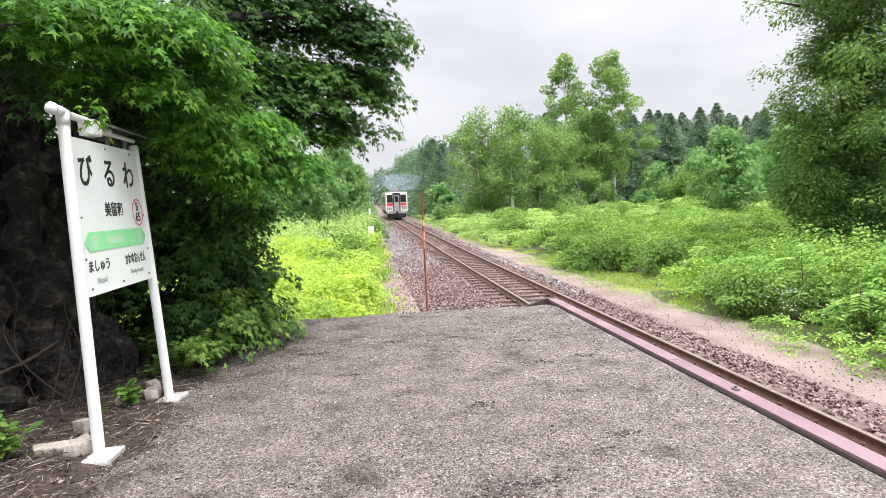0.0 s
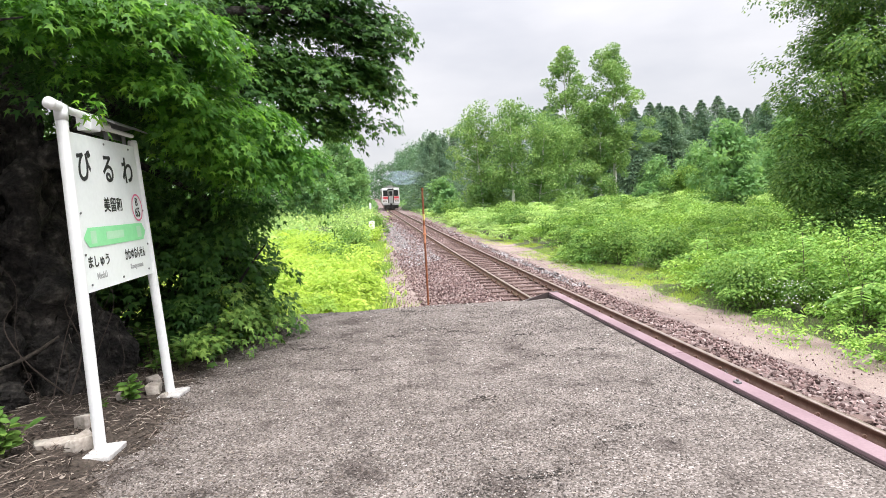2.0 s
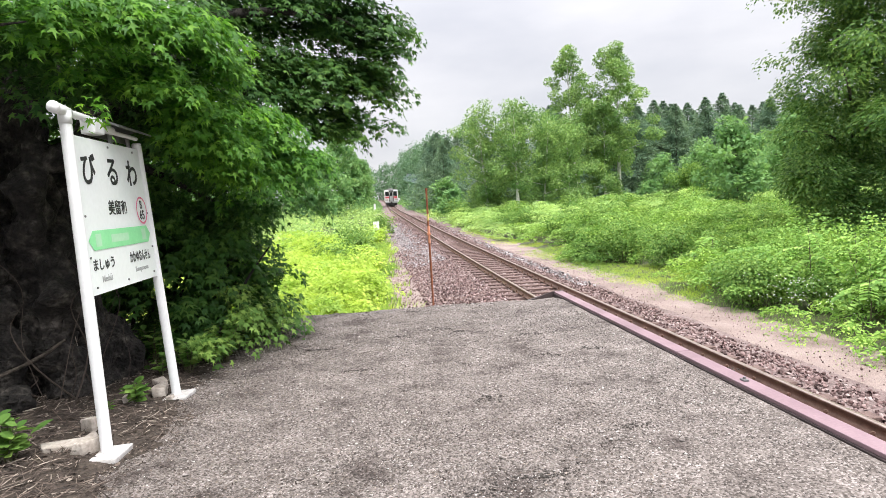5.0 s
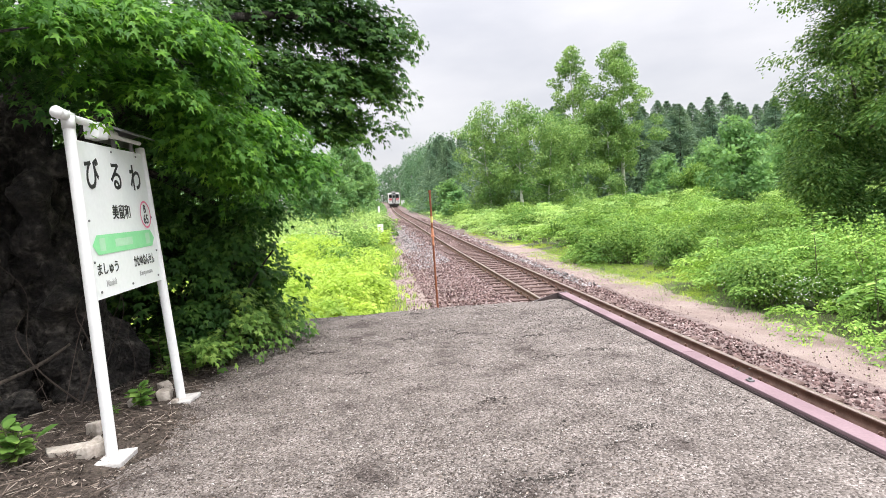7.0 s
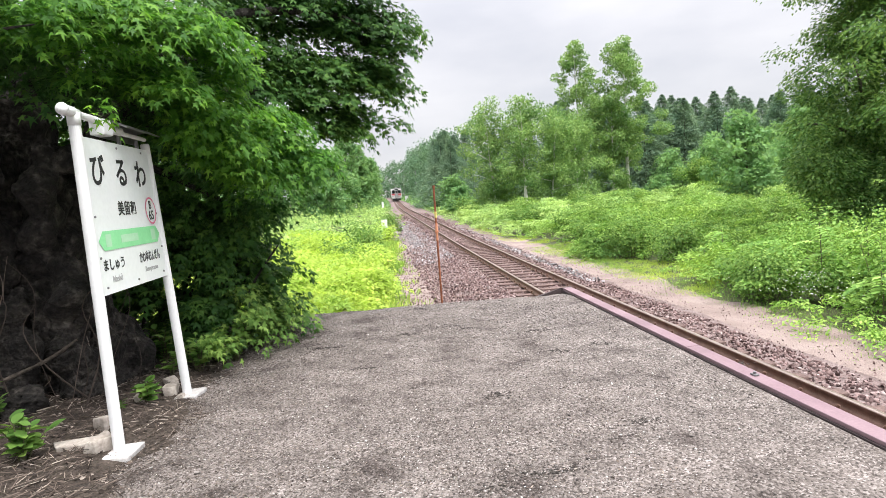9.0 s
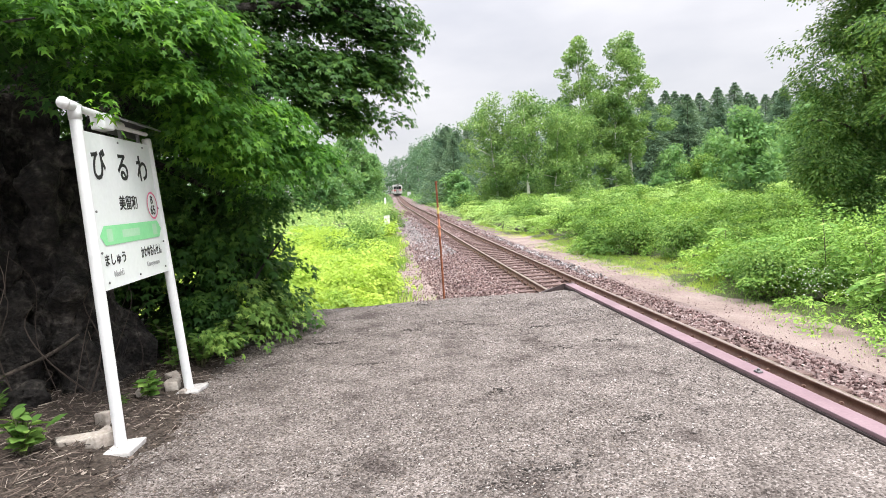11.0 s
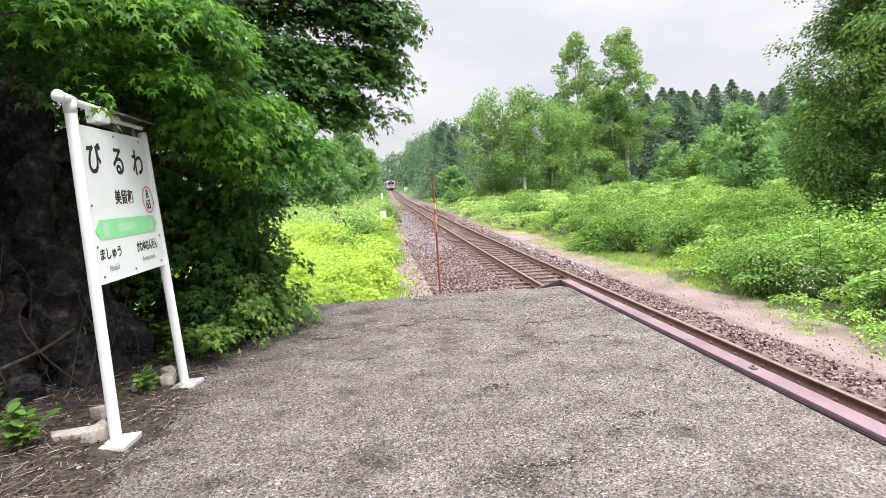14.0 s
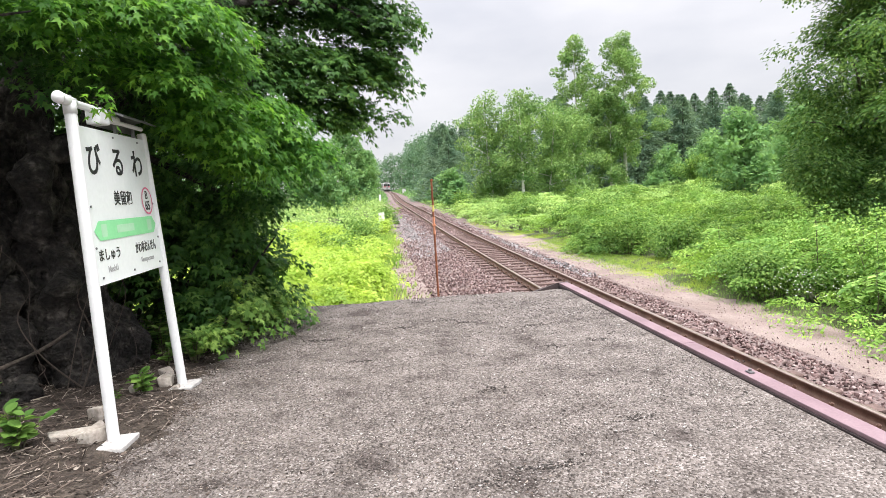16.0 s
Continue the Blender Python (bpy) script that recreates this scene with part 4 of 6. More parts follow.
def gnarled(points, r0, r1, sides=54, steps=16):
    """An old trunk: burls, folds and hollows."""
    bm = limb(points, r0, r1, sides, 0.22, steps)
    bm.normal_update()
    move = {}
    for v in bm.verts:
        p = v.co
        fold = 1 - abs(noise.noise(Vector((p.x * 3.1, p.y * 3.1, p.z * 1.1)) + Vector((3, 1, 7)))) * 2.4
        burl = noise.noise(p * 4.3 + Vector((9, 2, 4)))
        knob = noise.voronoi(Vector((p.x * 4.6, p.y * 4.6, p.z * 3.2)))[0][0]
        move[v] = v.normal * (0.13 * fold + 0.10 * burl + 0.20 * (0.42 - knob) + 0.022 * noise.noise(p * 15))
    for v, d in move.items():
        v.co += d
    return bm


# old maple beside the platform
maple = tagged(new("maple_tree"), "old gnarled maple tree with layered green leaves over the platform", "tree")
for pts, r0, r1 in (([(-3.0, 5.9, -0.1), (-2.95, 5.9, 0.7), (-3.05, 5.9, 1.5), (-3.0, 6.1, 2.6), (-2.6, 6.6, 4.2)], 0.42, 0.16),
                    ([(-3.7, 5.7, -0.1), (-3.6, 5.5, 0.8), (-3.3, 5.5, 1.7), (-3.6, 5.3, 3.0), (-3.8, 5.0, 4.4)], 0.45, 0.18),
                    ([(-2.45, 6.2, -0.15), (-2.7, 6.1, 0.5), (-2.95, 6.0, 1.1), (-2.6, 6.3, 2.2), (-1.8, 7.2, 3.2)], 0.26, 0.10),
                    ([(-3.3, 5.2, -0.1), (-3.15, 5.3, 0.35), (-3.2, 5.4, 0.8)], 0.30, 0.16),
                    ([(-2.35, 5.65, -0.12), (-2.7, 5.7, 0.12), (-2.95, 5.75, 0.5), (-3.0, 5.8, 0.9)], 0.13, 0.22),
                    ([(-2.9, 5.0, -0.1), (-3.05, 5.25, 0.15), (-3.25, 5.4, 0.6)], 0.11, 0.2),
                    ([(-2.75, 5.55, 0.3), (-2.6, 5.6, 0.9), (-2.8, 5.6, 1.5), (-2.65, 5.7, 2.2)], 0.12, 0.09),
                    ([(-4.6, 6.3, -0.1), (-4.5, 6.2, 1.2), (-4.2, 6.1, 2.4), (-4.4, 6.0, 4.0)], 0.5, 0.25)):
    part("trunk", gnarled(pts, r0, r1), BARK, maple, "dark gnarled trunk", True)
for pts, r0, r1 in (([(-3.2, 5.7, 2.3), (-2.9, 5.0, 2.7), (-2.4, 4.4, 2.75), (-2.0, 4.2, 2.75)], 0.030, 0.005),
                    ([(-2.9, 6.2, 2.6), (-2.2, 6.2, 3.0), (-1.5, 6.1, 2.9), (-1.15, 6.0, 2.7)], 0.045, 0.006),
                    ([(-2.4, 6.8, 3.2), (-1.5, 7.8, 3.8), (-0.5, 8.2, 3.9), (0.0, 8.3, 3.75)], 0.09, 0.012),
                    ([(-2.2, 7.0, 2.8), (-1.4, 7.8, 2.9), (-0.6, 8.2, 2.85), (-0.2, 8.4, 2.75)], 0.06, 0.010),
                    ([(-2.5, 6.4, 2.2), (-2.1, 7.0, 1.9), (-1.7, 7.5, 1.6), (-1.2, 7.8, 1.3)], 0.05, 0.010),
                    ([(-3.4, 5.4, 3.0), (-2.9, 4.3, 3.3), (-2.4, 3.5, 3.2), (-1.9, 2.9, 3.0)], 0.028, 0.004),
                    ([(-2.6, 6.5, 4.0), (-1.8, 7.2, 4.9), (-0.9, 7.8, 5.3), (-0.2, 8.2, 5.2)], 0.09, 0.015)):
    part("branch", limb(pts, r0, r1, 8, 0.12, 6), BARK, maple, "", True)
# bright outer sprays, in layers that reach out over the sign
leaves("crown", [tiers(66, 105, [(-2.18, 4.60, 2.98), (-1.90, 4.80, 2.94), (-1.57, 5.16, 3.02), (-1.36, 5.56, 2.98), (-1.20, 5.96, 2.84), (-1.82, 4.96, 2.66), (-1.52, 5.36, 2.56), (-1.25, 5.86, 2.45)], [(0.34, 0.45, 0.20), (0.36, 0.45, 0.18), (0.36, 0.45, 0.18), (0.26, 0.4, 0.18), (0.20, 0.3, 0.16), (0.34, 0.4, 0.14), (0.32, 0.4, 0.15), (0.22, 0.35, 0.16)], 0.082, 0.27, PALM, 0.5, 0.25, 0.03, (1.0, -0.9, 0)),
                 tiers(92, 85, [(-1.40, 5.75, 2.46), (-1.44, 5.90, 2.28), (-1.34, 6.00, 2.13), (-1.02, 6.46, 2.36), (-0.80, 6.76, 2.06), (-1.15, 6.46, 1.92)], [(0.2, 0.25, 0.14), (0.22, 0.3, 0.13), (0.22, 0.3, 0.14), (0.22, 0.35, 0.16), (0.22, 0.35, 0.15), (0.24, 0.35, 0.12)], 0.085, 0.26, PALM, 0.55, 0.25, 0.03, (1.0, -0.7, 0)),
                 tiers(3, 12, [(-1.68, 4.22, 2.20)], [(0.03, 0.07, 0.03)], 0.065, 0.10, PALM, 0.8)], MAPLE, maple, "bright layered maple leaves")
# shaded boughs between and behind them, their shade put into the darker green
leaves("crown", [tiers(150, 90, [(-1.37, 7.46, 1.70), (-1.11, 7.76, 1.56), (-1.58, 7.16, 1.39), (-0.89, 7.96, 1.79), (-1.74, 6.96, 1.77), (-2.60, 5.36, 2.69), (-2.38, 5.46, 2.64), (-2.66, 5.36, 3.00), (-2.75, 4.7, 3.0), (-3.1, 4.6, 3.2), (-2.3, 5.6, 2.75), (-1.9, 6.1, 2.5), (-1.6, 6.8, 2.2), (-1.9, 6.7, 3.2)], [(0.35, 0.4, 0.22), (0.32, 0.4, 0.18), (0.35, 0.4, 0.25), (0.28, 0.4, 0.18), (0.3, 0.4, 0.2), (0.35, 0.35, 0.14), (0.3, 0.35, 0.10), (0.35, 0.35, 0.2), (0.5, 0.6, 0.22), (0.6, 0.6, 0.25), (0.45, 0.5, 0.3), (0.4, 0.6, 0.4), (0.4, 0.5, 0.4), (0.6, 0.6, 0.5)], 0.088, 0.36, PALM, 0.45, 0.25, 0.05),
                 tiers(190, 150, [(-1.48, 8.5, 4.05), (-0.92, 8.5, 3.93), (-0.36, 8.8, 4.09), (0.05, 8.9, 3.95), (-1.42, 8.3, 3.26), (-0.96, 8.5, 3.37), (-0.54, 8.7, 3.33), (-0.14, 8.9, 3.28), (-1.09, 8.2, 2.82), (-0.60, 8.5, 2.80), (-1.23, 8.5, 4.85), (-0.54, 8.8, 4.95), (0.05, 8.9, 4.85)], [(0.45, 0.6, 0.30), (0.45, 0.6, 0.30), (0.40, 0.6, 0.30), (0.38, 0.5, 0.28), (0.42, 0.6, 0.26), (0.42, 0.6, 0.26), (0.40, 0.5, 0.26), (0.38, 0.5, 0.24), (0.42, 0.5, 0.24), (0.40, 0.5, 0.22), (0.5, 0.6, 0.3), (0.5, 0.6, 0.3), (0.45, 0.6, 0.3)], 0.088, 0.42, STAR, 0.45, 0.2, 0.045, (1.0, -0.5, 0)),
                 tiers(34, 95, [(0.36, 8.96, 3.66), (0.24, 8.96, 3.14), (-0.15, 8.8, 2.72), (0.20, 8.96, 2.62), (-0.40, 8.5, 2.42), (-0.02, 8.96, 2.40), (-0.90, 8.2, 2.05)], [(0.24, 0.4, 0.20), (0.28, 0.4, 0.14), (0.3, 0.4, 0.16), (0.20, 0.3, 0.10), (0.28, 0.4, 0.13), (0.14, 0.3, 0.06), (0.3, 0.4, 0.2)], 0.085, 0.30, STAR, 0.5, 0.2, 0.04, (1.2, -0.4, 0))], MAPLE_SHADED, maple, "maple leaves in darker green for the shaded boughs")
# high canopy over the trunk and the platform's back, largely unseen, added for shade
leaves("crown", tiers(150, 100, [(-3.9, 7.0, 5.0), (-5.0, 5.6, 4.8), (-5.4, 7.4, 3.2), (-3.6, 8.4, 3.6), (-3.9, 8.1, 1.5), (-4.6, 4.6, 2.6)], [(1.9, 1.8, 1.3), (1.3, 1.6, 1.2), (1.3, 2.2, 2.6), (1.2, 1.2, 1.8), (1.4, 0.8, 1.3), (0.7, 1.2, 0.9)], 0.14, 0.6, STAR, 0.5), MAPLE_SHADED, maple, "maple leaves in darker green for the shaded boughs")
# upper boughs wholly above the view, added to darken crown and gravel below
leaves("crown", tiers(215, 80, [(-4.2, 5.6, 6.4), (-3.3, 7.4, 6.6), (-1.9, 8.6, 6.3), (-5.0, 3.4, 5.4), (-5.0, 7.0, 7.2), (-3.9, 2.2, 5.0), (-3.4, 0.6, 5.2)], [(1.8, 1.8, 1.2), (1.8, 1.4, 1.2), (1.3, 1.1, 0.9), (1.5, 1.8, 1.3), (2.0, 2.0, 1.4), (1.3, 1.4, 0.7), (1.3, 1.2, 0.7)], 0.22, 0.75, STAR, 0.45), MAPLE_SHADED, maple, "maple leaves in darker green for the shaded boughs")
# dark leaves filling the gaps, in place of the crown's shaded interior
leaves("crown", tiers(75, 110, [(-2.1, 8.7, 2.4), (-2.7, 8.9, 1.5), (-3.2, 8.6, 2.6)], [(0.9, 0.6, 0.8), (0.9, 0.5, 0.8), (0.9, 0.7, 0.9)], 0.12, 0.5, STAR, 0.5), MAPLE_SHADED, maple, "maple leaves in darker green for the shaded boughs")

# dry vines and dead twigs round the trunk
trnd = random.Random(5)
vines = []
for i in range(22):
    x, y = trnd.uniform(-3.5, -2.1), trnd.uniform(5.0, 6.0)
    up = trnd.uniform(0.3, 1.3)
    dx, dy = trnd.uniform(-0.35, 0.35), trnd.uniform(-0.3, 0.2)
    vines.append(limb([(x, y, 0.0), (x + dx * 0.6, y + dy, up * 0.45), (x + dx * 0.8 + trnd.uniform(-.15, .15), y + dy, up * 0.8), (x + dx, y + dy * 0.5, up)], trnd.uniform(0.003, 0.009), 0.002, 5, 0.1, 4))
tagged(part("dead_twigs", joined(vines), TWIG), "thin dry twigs and vines tangled before the trunk", "twigs", kind="stuff")

# maple scrub hanging down to the ground at the platform's end
scrub = tagged(new("maple_scrub"), "dense maple scrub at the platform end, its leaves darkened for shade", "shrub")
for k in range(9):
    bx, by = -2.9 + 0.16 * k, 7.0 + 0.12 * (k % 4)
    part("stem", limb([(bx, by, -0.1), (bx + 0.15, by + 0.1, 0.6), (bx + 0.25 + 0.03 * k, by + 0.2, 1.1)], 0.028, 0.008, 6, 0.1, 4), BARK, scrub)
# inner scrub leaves use the green darkened for shade
leaves("foliage", tiers(175, 80, [(-2.25, 7.3, 0.95), (-1.70, 7.6, 0.90), (-1.85, 7.3, 1.25), (-1.95, 6.9, 0.40), (-1.8, 7.8, 0.35), (-2.5, 7.2, 1.5), (-1.40, 7.9, 0.65), (-1.40, 7.7, 0.30)], [(0.65, 0.7, 0.75), (0.45, 0.5, 0.55), (0.40, 0.45, 0.35), (0.40, 0.5, 0.30), (0.35, 0.45, 0.25), (0.65, 0.5, 0.45), (0.30, 0.4, 0.45), (0.30, 0.5, 0.22)], 0.098, 0.30, STAR, 0.6, 0.3, 0.05), MAPLE_SHADED, scrub)
leaves("foliage", tiers(26, 34, [(-1.68, 6.15, 0.30), (-1.42, 6.50, 0.38), (-1.22, 6.95, 0.38), (-1.02, 7.35, 0.30), (-1.45, 6.95, 0.52)], [(0.18, 0.25, 0.12), (0.22, 0.25, 0.16), (0.22, 0.25, 0.16), (0.20, 0.25, 0.10), (0.2, 0.3, 0.2)], 0.088, 0.17, PALM, 0.5, 0.2, 0.035, (0.8, -0.8, 0)), BUSH, scrub, "fresh green low sprays")


def broad_tree(name, label, x, y, h, crown, leafmat, bark, n, size, seed, trunk=0.16, narrow=False, group=""):
    """A tree with a leaning, forked trunk and a crown of uneven clumps; crown is (radius, lowest leaf)."""
    rnd = random.Random(seed)
    z0 = float(ground_z(x, y)) - 0.1
    t = tagged(new(name), label, "tree", group)
    rad, low = crown
    lean = Vector((rnd.uniform(-.06, .06) * h, rnd.uniform(-.05, .05) * h, 0))
    pts = [Vector((0, 0, 0)), lean * 0.2 + Vector((0, 0, h * 0.25)), lean * 0.7 + Vector((0, 0, h * 0.55)), lean + Vector((0, 0, h * 0.93))]
    part("trunk", limb(pts, trunk, 0.03, 9, 0.10, 5), bark, t, "", True)
    centres, radii = [], []
    k = 64 if narrow else 40
    for i in range(k):
        u = (i + rnd.random()) / k
        zz = low + (h - low) * (u ** 0.9) * 0.97
        wide = rad * (math.sin(math.pi * ((0.24 + 0.73 * u) if narrow else (0.20 + 0.76 * u))) ** 0.7)
        a, rr = i * 2.4 + rnd.uniform(-0.6, 0.6), wide * rnd.uniform(0.2, 0.95)
        base = lean * (zz / h)
        c = base + Vector((rr * math.cos(a), rr * math.sin(a), zz))
        cr = rad * (rnd.uniform(0.11, 0.27) if narrow else rnd.uniform(0.14, 0.34)) * (1.12 - 0.25 * u)
        centres.append(tuple(c))
        radii.append((cr, cr, cr * rnd.uniform(0.5, 1.0)))
        if i % 4 == 0 and u < 0.9:
            s = base * 0.8 + Vector((0, 0, zz * 0.84))
            part("branch", limb([s, s.lerp(c, 0.5) + Vector((0, 0, 0.1)), c], 0.05, 0.012, 5, 0.1, 3), bark, t)
    for q in range(0 if narrow else 4):
        centres.append(tuple(lean * (0.3 + 0.2 * q) + Vector((0, 0, low + (h - low) * (0.2 + 0.2 * q)))))
        radii.append((rad * 0.40, rad * 0.40, (h - low) * 0.10))
    leaves("crown", clouds(n, centres, radii, size, 0.05), leafmat, t)
    t.location = (x, y, z0)
    return t


def conifer_meshes(seed, h=14.0):
    rnd = np.random.default_rng(seed)
    n = 13000
    u = rnd.random(n) ** 0.85
    tier = np.round(u * 30) / 30
    u = np.clip(tier + rnd.normal(scale=0.007, size=n), 0, 1)
    z = h * (0.05 + 0.95 * u)
    a = rnd.random(n) * 6.283
    reach = 0.82 + 0.30 * np.sin(a * 3 + tier * 41 + seed)
    q = rnd.random(n) ** 0.5
    r = (h * 0.42) * (1 - u) ** 0.80 * q * reach + 0.03
    out = np.stack([np.cos(a), np.sin(a), np.zeros(n)], 1)
    p = out * r[:, None]
    p[:, 2] = z - r * 0.30
    tip = out + rnd.normal(scale=0.4, size=(n, 3)) + np.array((0, 0, -0.2))
    v, f = place(NEEDLE, p, tip, np.tile((0, 0, 1.0), (n, 1)) + rnd.normal(scale=0.4, size=(n, 3)), rnd.uniform(0.35, 0.8, n) * (1.1 - 0.6 * u))
    return raw_mesh("needles", v, f, [LARCH_HAZED])


conifers = [conifer_meshes(s) for s in (1, 2, 3)]
stem_bm = pipe([(0, 0, 0), (0, 0, 13.4)], [0.17, 0.03], 7)
stem_me = bpy.data.meshes.new("trunk")
stem_bm.to_mesh(stem_me)
stem_bm.free()
stem_me.materials.append(BARK2)


def conifer(x, y, s, k):
    t = tagged(new("conifer"), "tall dark green conifer in the wood behind the meadow, paled bluish for haze", "tree", "conifers behind the meadow")
    under("trunk", stem_me, t)
    under("needles", conifers[k % 3], t)
    t.matrix_world = pose(x, y, float(ground_z(x, y)) - 0.1, 0, 0, 47 * k) @ Matrix.Diagonal((s * 1.1, s * 1.1, s, 1))
    return t


# birches in the middle of the meadow
broad_tree("birch_tree", "tall slender birch with a white trunk and airy crown", 23.6, 70, 18.2, (3.9, 4.2), BIRCHLEAF, BIRCHBARK, 17000, 0.25, 3, 0.30, True)
broad_tree("birch_tree", "tall birch with a forked white trunk and airy crown", 28.9, 70.5, 18.6, (4.3, 4.8), BIRCHLEAF, BIRCHBARK, 18000, 0.25, 9, 0.30, True)
broad_tree("birch_tree", "tall birch with a bushy lower crown", 26.6, 69, 11.5, (3.1, 1.6), BIRCHLEAF, BIRCHBARK, 11000, 0.24, 5, 0.2, True)
broad_tree("birch_tree", "leafy birch with a pale trunk beside the track", 13.4, 56, 11.0, (3.3, 3.0), BIRCHLEAF, BIRCHBARK, 11000, 0.21, 12, 0.21)
broad_tree("birch_tree", "leafy birch with a pale trunk beside the track", 11.2, 59, 11.2, (3.2, 0.6), BIRCHLEAF, BIRCHBARK, 11000, 0.21, 14, 0.16)
broad_tree("birch_tree", "young birch beside the meadow", 16.6, 59, 9.8, (3.2, 0.5), BIRCHLEAF, BIRCHBARK, 11000, 0.21, 15, 0.13)
broad_tree("birch_tree", "young birch beside the meadow", 20.2, 62, 10.0, (3.2, 0.5), BIRCHLEAF, BIRCHBARK, 11000, 0.22, 16, 0.13)
broad_tree("small_tree", "small spreading round-topped tree in the meadow", 40.4, 75, 4.2, (2.9, 1.3), BUSH, BARK2, 7000, 0.22, 21, 0.12)

# conifer wood behind
k = 0
rnd = random.Random(4)
wood = [(32 + 1.75 * i, 95 + 3 * (i % 3), 1.06 + 0.05 * (i * 7 % 4)) for i in range(36)] + [(32 + 3.2 * i, 108 + 4 * (i % 2), 1.26 + 0.04 * (i % 3)) for i in range(20)]
wood += [(29, 96, 1.15), (24.5, 98, 1.2), (20.5, 100, 1.05), (31, 104, 1.3), (12.4, 98, 0.88), (14.2, 104, 0.98), (16.5, 110, 1.02), (18.5, 100, 0.95), (12.2, 106, 1.05), (13.2, 112, 1.15), (11.8, 118, 0.95)]
for x, y, s in wood:
    conifer(x + rnd.uniform(-1, 1), y, s * rnd.uniform(0.80, 0.93), k)
    k += 1
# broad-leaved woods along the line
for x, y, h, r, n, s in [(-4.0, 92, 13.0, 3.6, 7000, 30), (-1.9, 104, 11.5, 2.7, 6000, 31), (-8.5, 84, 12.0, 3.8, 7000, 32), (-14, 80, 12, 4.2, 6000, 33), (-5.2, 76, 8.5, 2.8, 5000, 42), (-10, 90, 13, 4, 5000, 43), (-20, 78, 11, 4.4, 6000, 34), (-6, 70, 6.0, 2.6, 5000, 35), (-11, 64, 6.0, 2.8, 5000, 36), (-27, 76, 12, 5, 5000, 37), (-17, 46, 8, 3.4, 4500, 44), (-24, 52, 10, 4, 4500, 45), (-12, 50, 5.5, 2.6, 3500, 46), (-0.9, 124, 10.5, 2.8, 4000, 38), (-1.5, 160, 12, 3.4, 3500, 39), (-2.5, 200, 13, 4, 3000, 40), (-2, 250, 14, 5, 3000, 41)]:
    broad_tree("roadside_tree", "leafy green tree at the edge of the meadow by the line", x, y, h, (r, 0.4), FARLEAF_HAZED, BARK2, int(n * 0.8), 0.32 + y * 0.0011, s, 0.15, False, "trees along the line")
for x, y, h, r, n, s in [(10.5, 86, 4.8, 2.4, 3500, 50), (10.2, 76, 3.2, 1.9, 2600, 51), (47, 84, 7.5, 4.2, 5500, 61), (53, 82, 8.0, 4.6, 6000, 62), (58, 80, 9.0, 4.8, 6000, 63), (43, 90, 6.0, 3.5, 4000, 64), (36, 78, 2.4, 1.6, 2200, 65), (28.4, 46, 7.0, 3.0, 6500, 80), (34.5, 48, 8.0, 3.2, 6000, 81), (65, 84, 9, 5, 5500, 66), (10.8, 100, 4.0, 2.2, 2200, 77), (10.8, 114, 4.2, 2.3, 2200, 78), (11.5, 128, 4.6, 2.5, 2000, 79)]:
    broad_tree("edge_tree", "leafy green tree along the far edge of the meadow", x, y, h, (r, 0.2), FARLEAF_HAZED, BARK2, int(n * 0.8), 0.32 + y * 0.0011, s, 0.15, False, "trees at the wood edge")
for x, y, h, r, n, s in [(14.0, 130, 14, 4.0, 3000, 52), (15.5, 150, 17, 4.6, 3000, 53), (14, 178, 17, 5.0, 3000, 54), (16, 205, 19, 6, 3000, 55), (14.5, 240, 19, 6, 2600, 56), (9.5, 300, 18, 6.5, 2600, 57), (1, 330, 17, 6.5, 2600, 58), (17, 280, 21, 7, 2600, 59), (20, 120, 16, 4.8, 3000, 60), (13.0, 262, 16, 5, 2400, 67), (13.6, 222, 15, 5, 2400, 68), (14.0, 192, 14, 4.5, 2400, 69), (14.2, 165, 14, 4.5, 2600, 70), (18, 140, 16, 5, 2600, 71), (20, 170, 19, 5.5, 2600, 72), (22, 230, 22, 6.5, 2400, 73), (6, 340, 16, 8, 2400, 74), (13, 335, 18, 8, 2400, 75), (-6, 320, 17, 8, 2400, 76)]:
    broad_tree("woodland_tree", "tall dark green tree in the woods along the line, coloured bluish for haze", x, y, h, (r, 0.3), FARWOOD_HAZED, BARK2, int(n * 0.85), 0.36 + y * 0.0011, s, 0.18, False, "woods along the line")

# large tree beyond the track
big = tagged(new("broadleaf_tree"), "large dark green broad-leaved tree with drooping branches beyond the track", "tree")
bz = float(ground_z(18.2, 22.0))
part("trunk", limb([(18.2, 22, bz - 0.1), (18.1, 22, bz + 2), (18.5, 21.8, bz + 5), (18.2, 22, bz + 9)], 0.30, 0.10, 12, 0.15, 6), BARK2, big, "", True)
# the last two clumps lie above the view, added to shade the lower crown
bc = [(17.2, 21.0, 3.5), (15.6, 20.6, 4.6), (16.6, 21.5, 1.8), (15.4, 20.4, 1.6), (16.6, 20.6, 6.2), (16.7, 20.0, 7.6), (17.8, 21.0, 6.5), (18.5, 20.5, 4.0), (19.6, 21, 5.5), (18.2, 20.0, 1.2), (16.2, 20.2, 0.2), (17.4, 19.8, -0.2), (19.5, 20.5, 2.0), (17.3, 20.8, 8.6), (14.6, 20.2, 3.1), (14.45, 20.9, 5.70), (15.3, 20.9, 5.85), (13.85, 20.6, 5.45), (14.1, 20.9, 8.05), (15.0, 20.9, 7.6), (17.61, 22.96, 1.34), (18.72, 21.96, -0.01), (13.71, 16.96, 4.46), (14.07, 15.96, 5.33), (14.41, 15.96, 3.27), (16.5, 18.0, 9.6), (17.5, 16.5, 8.6)]
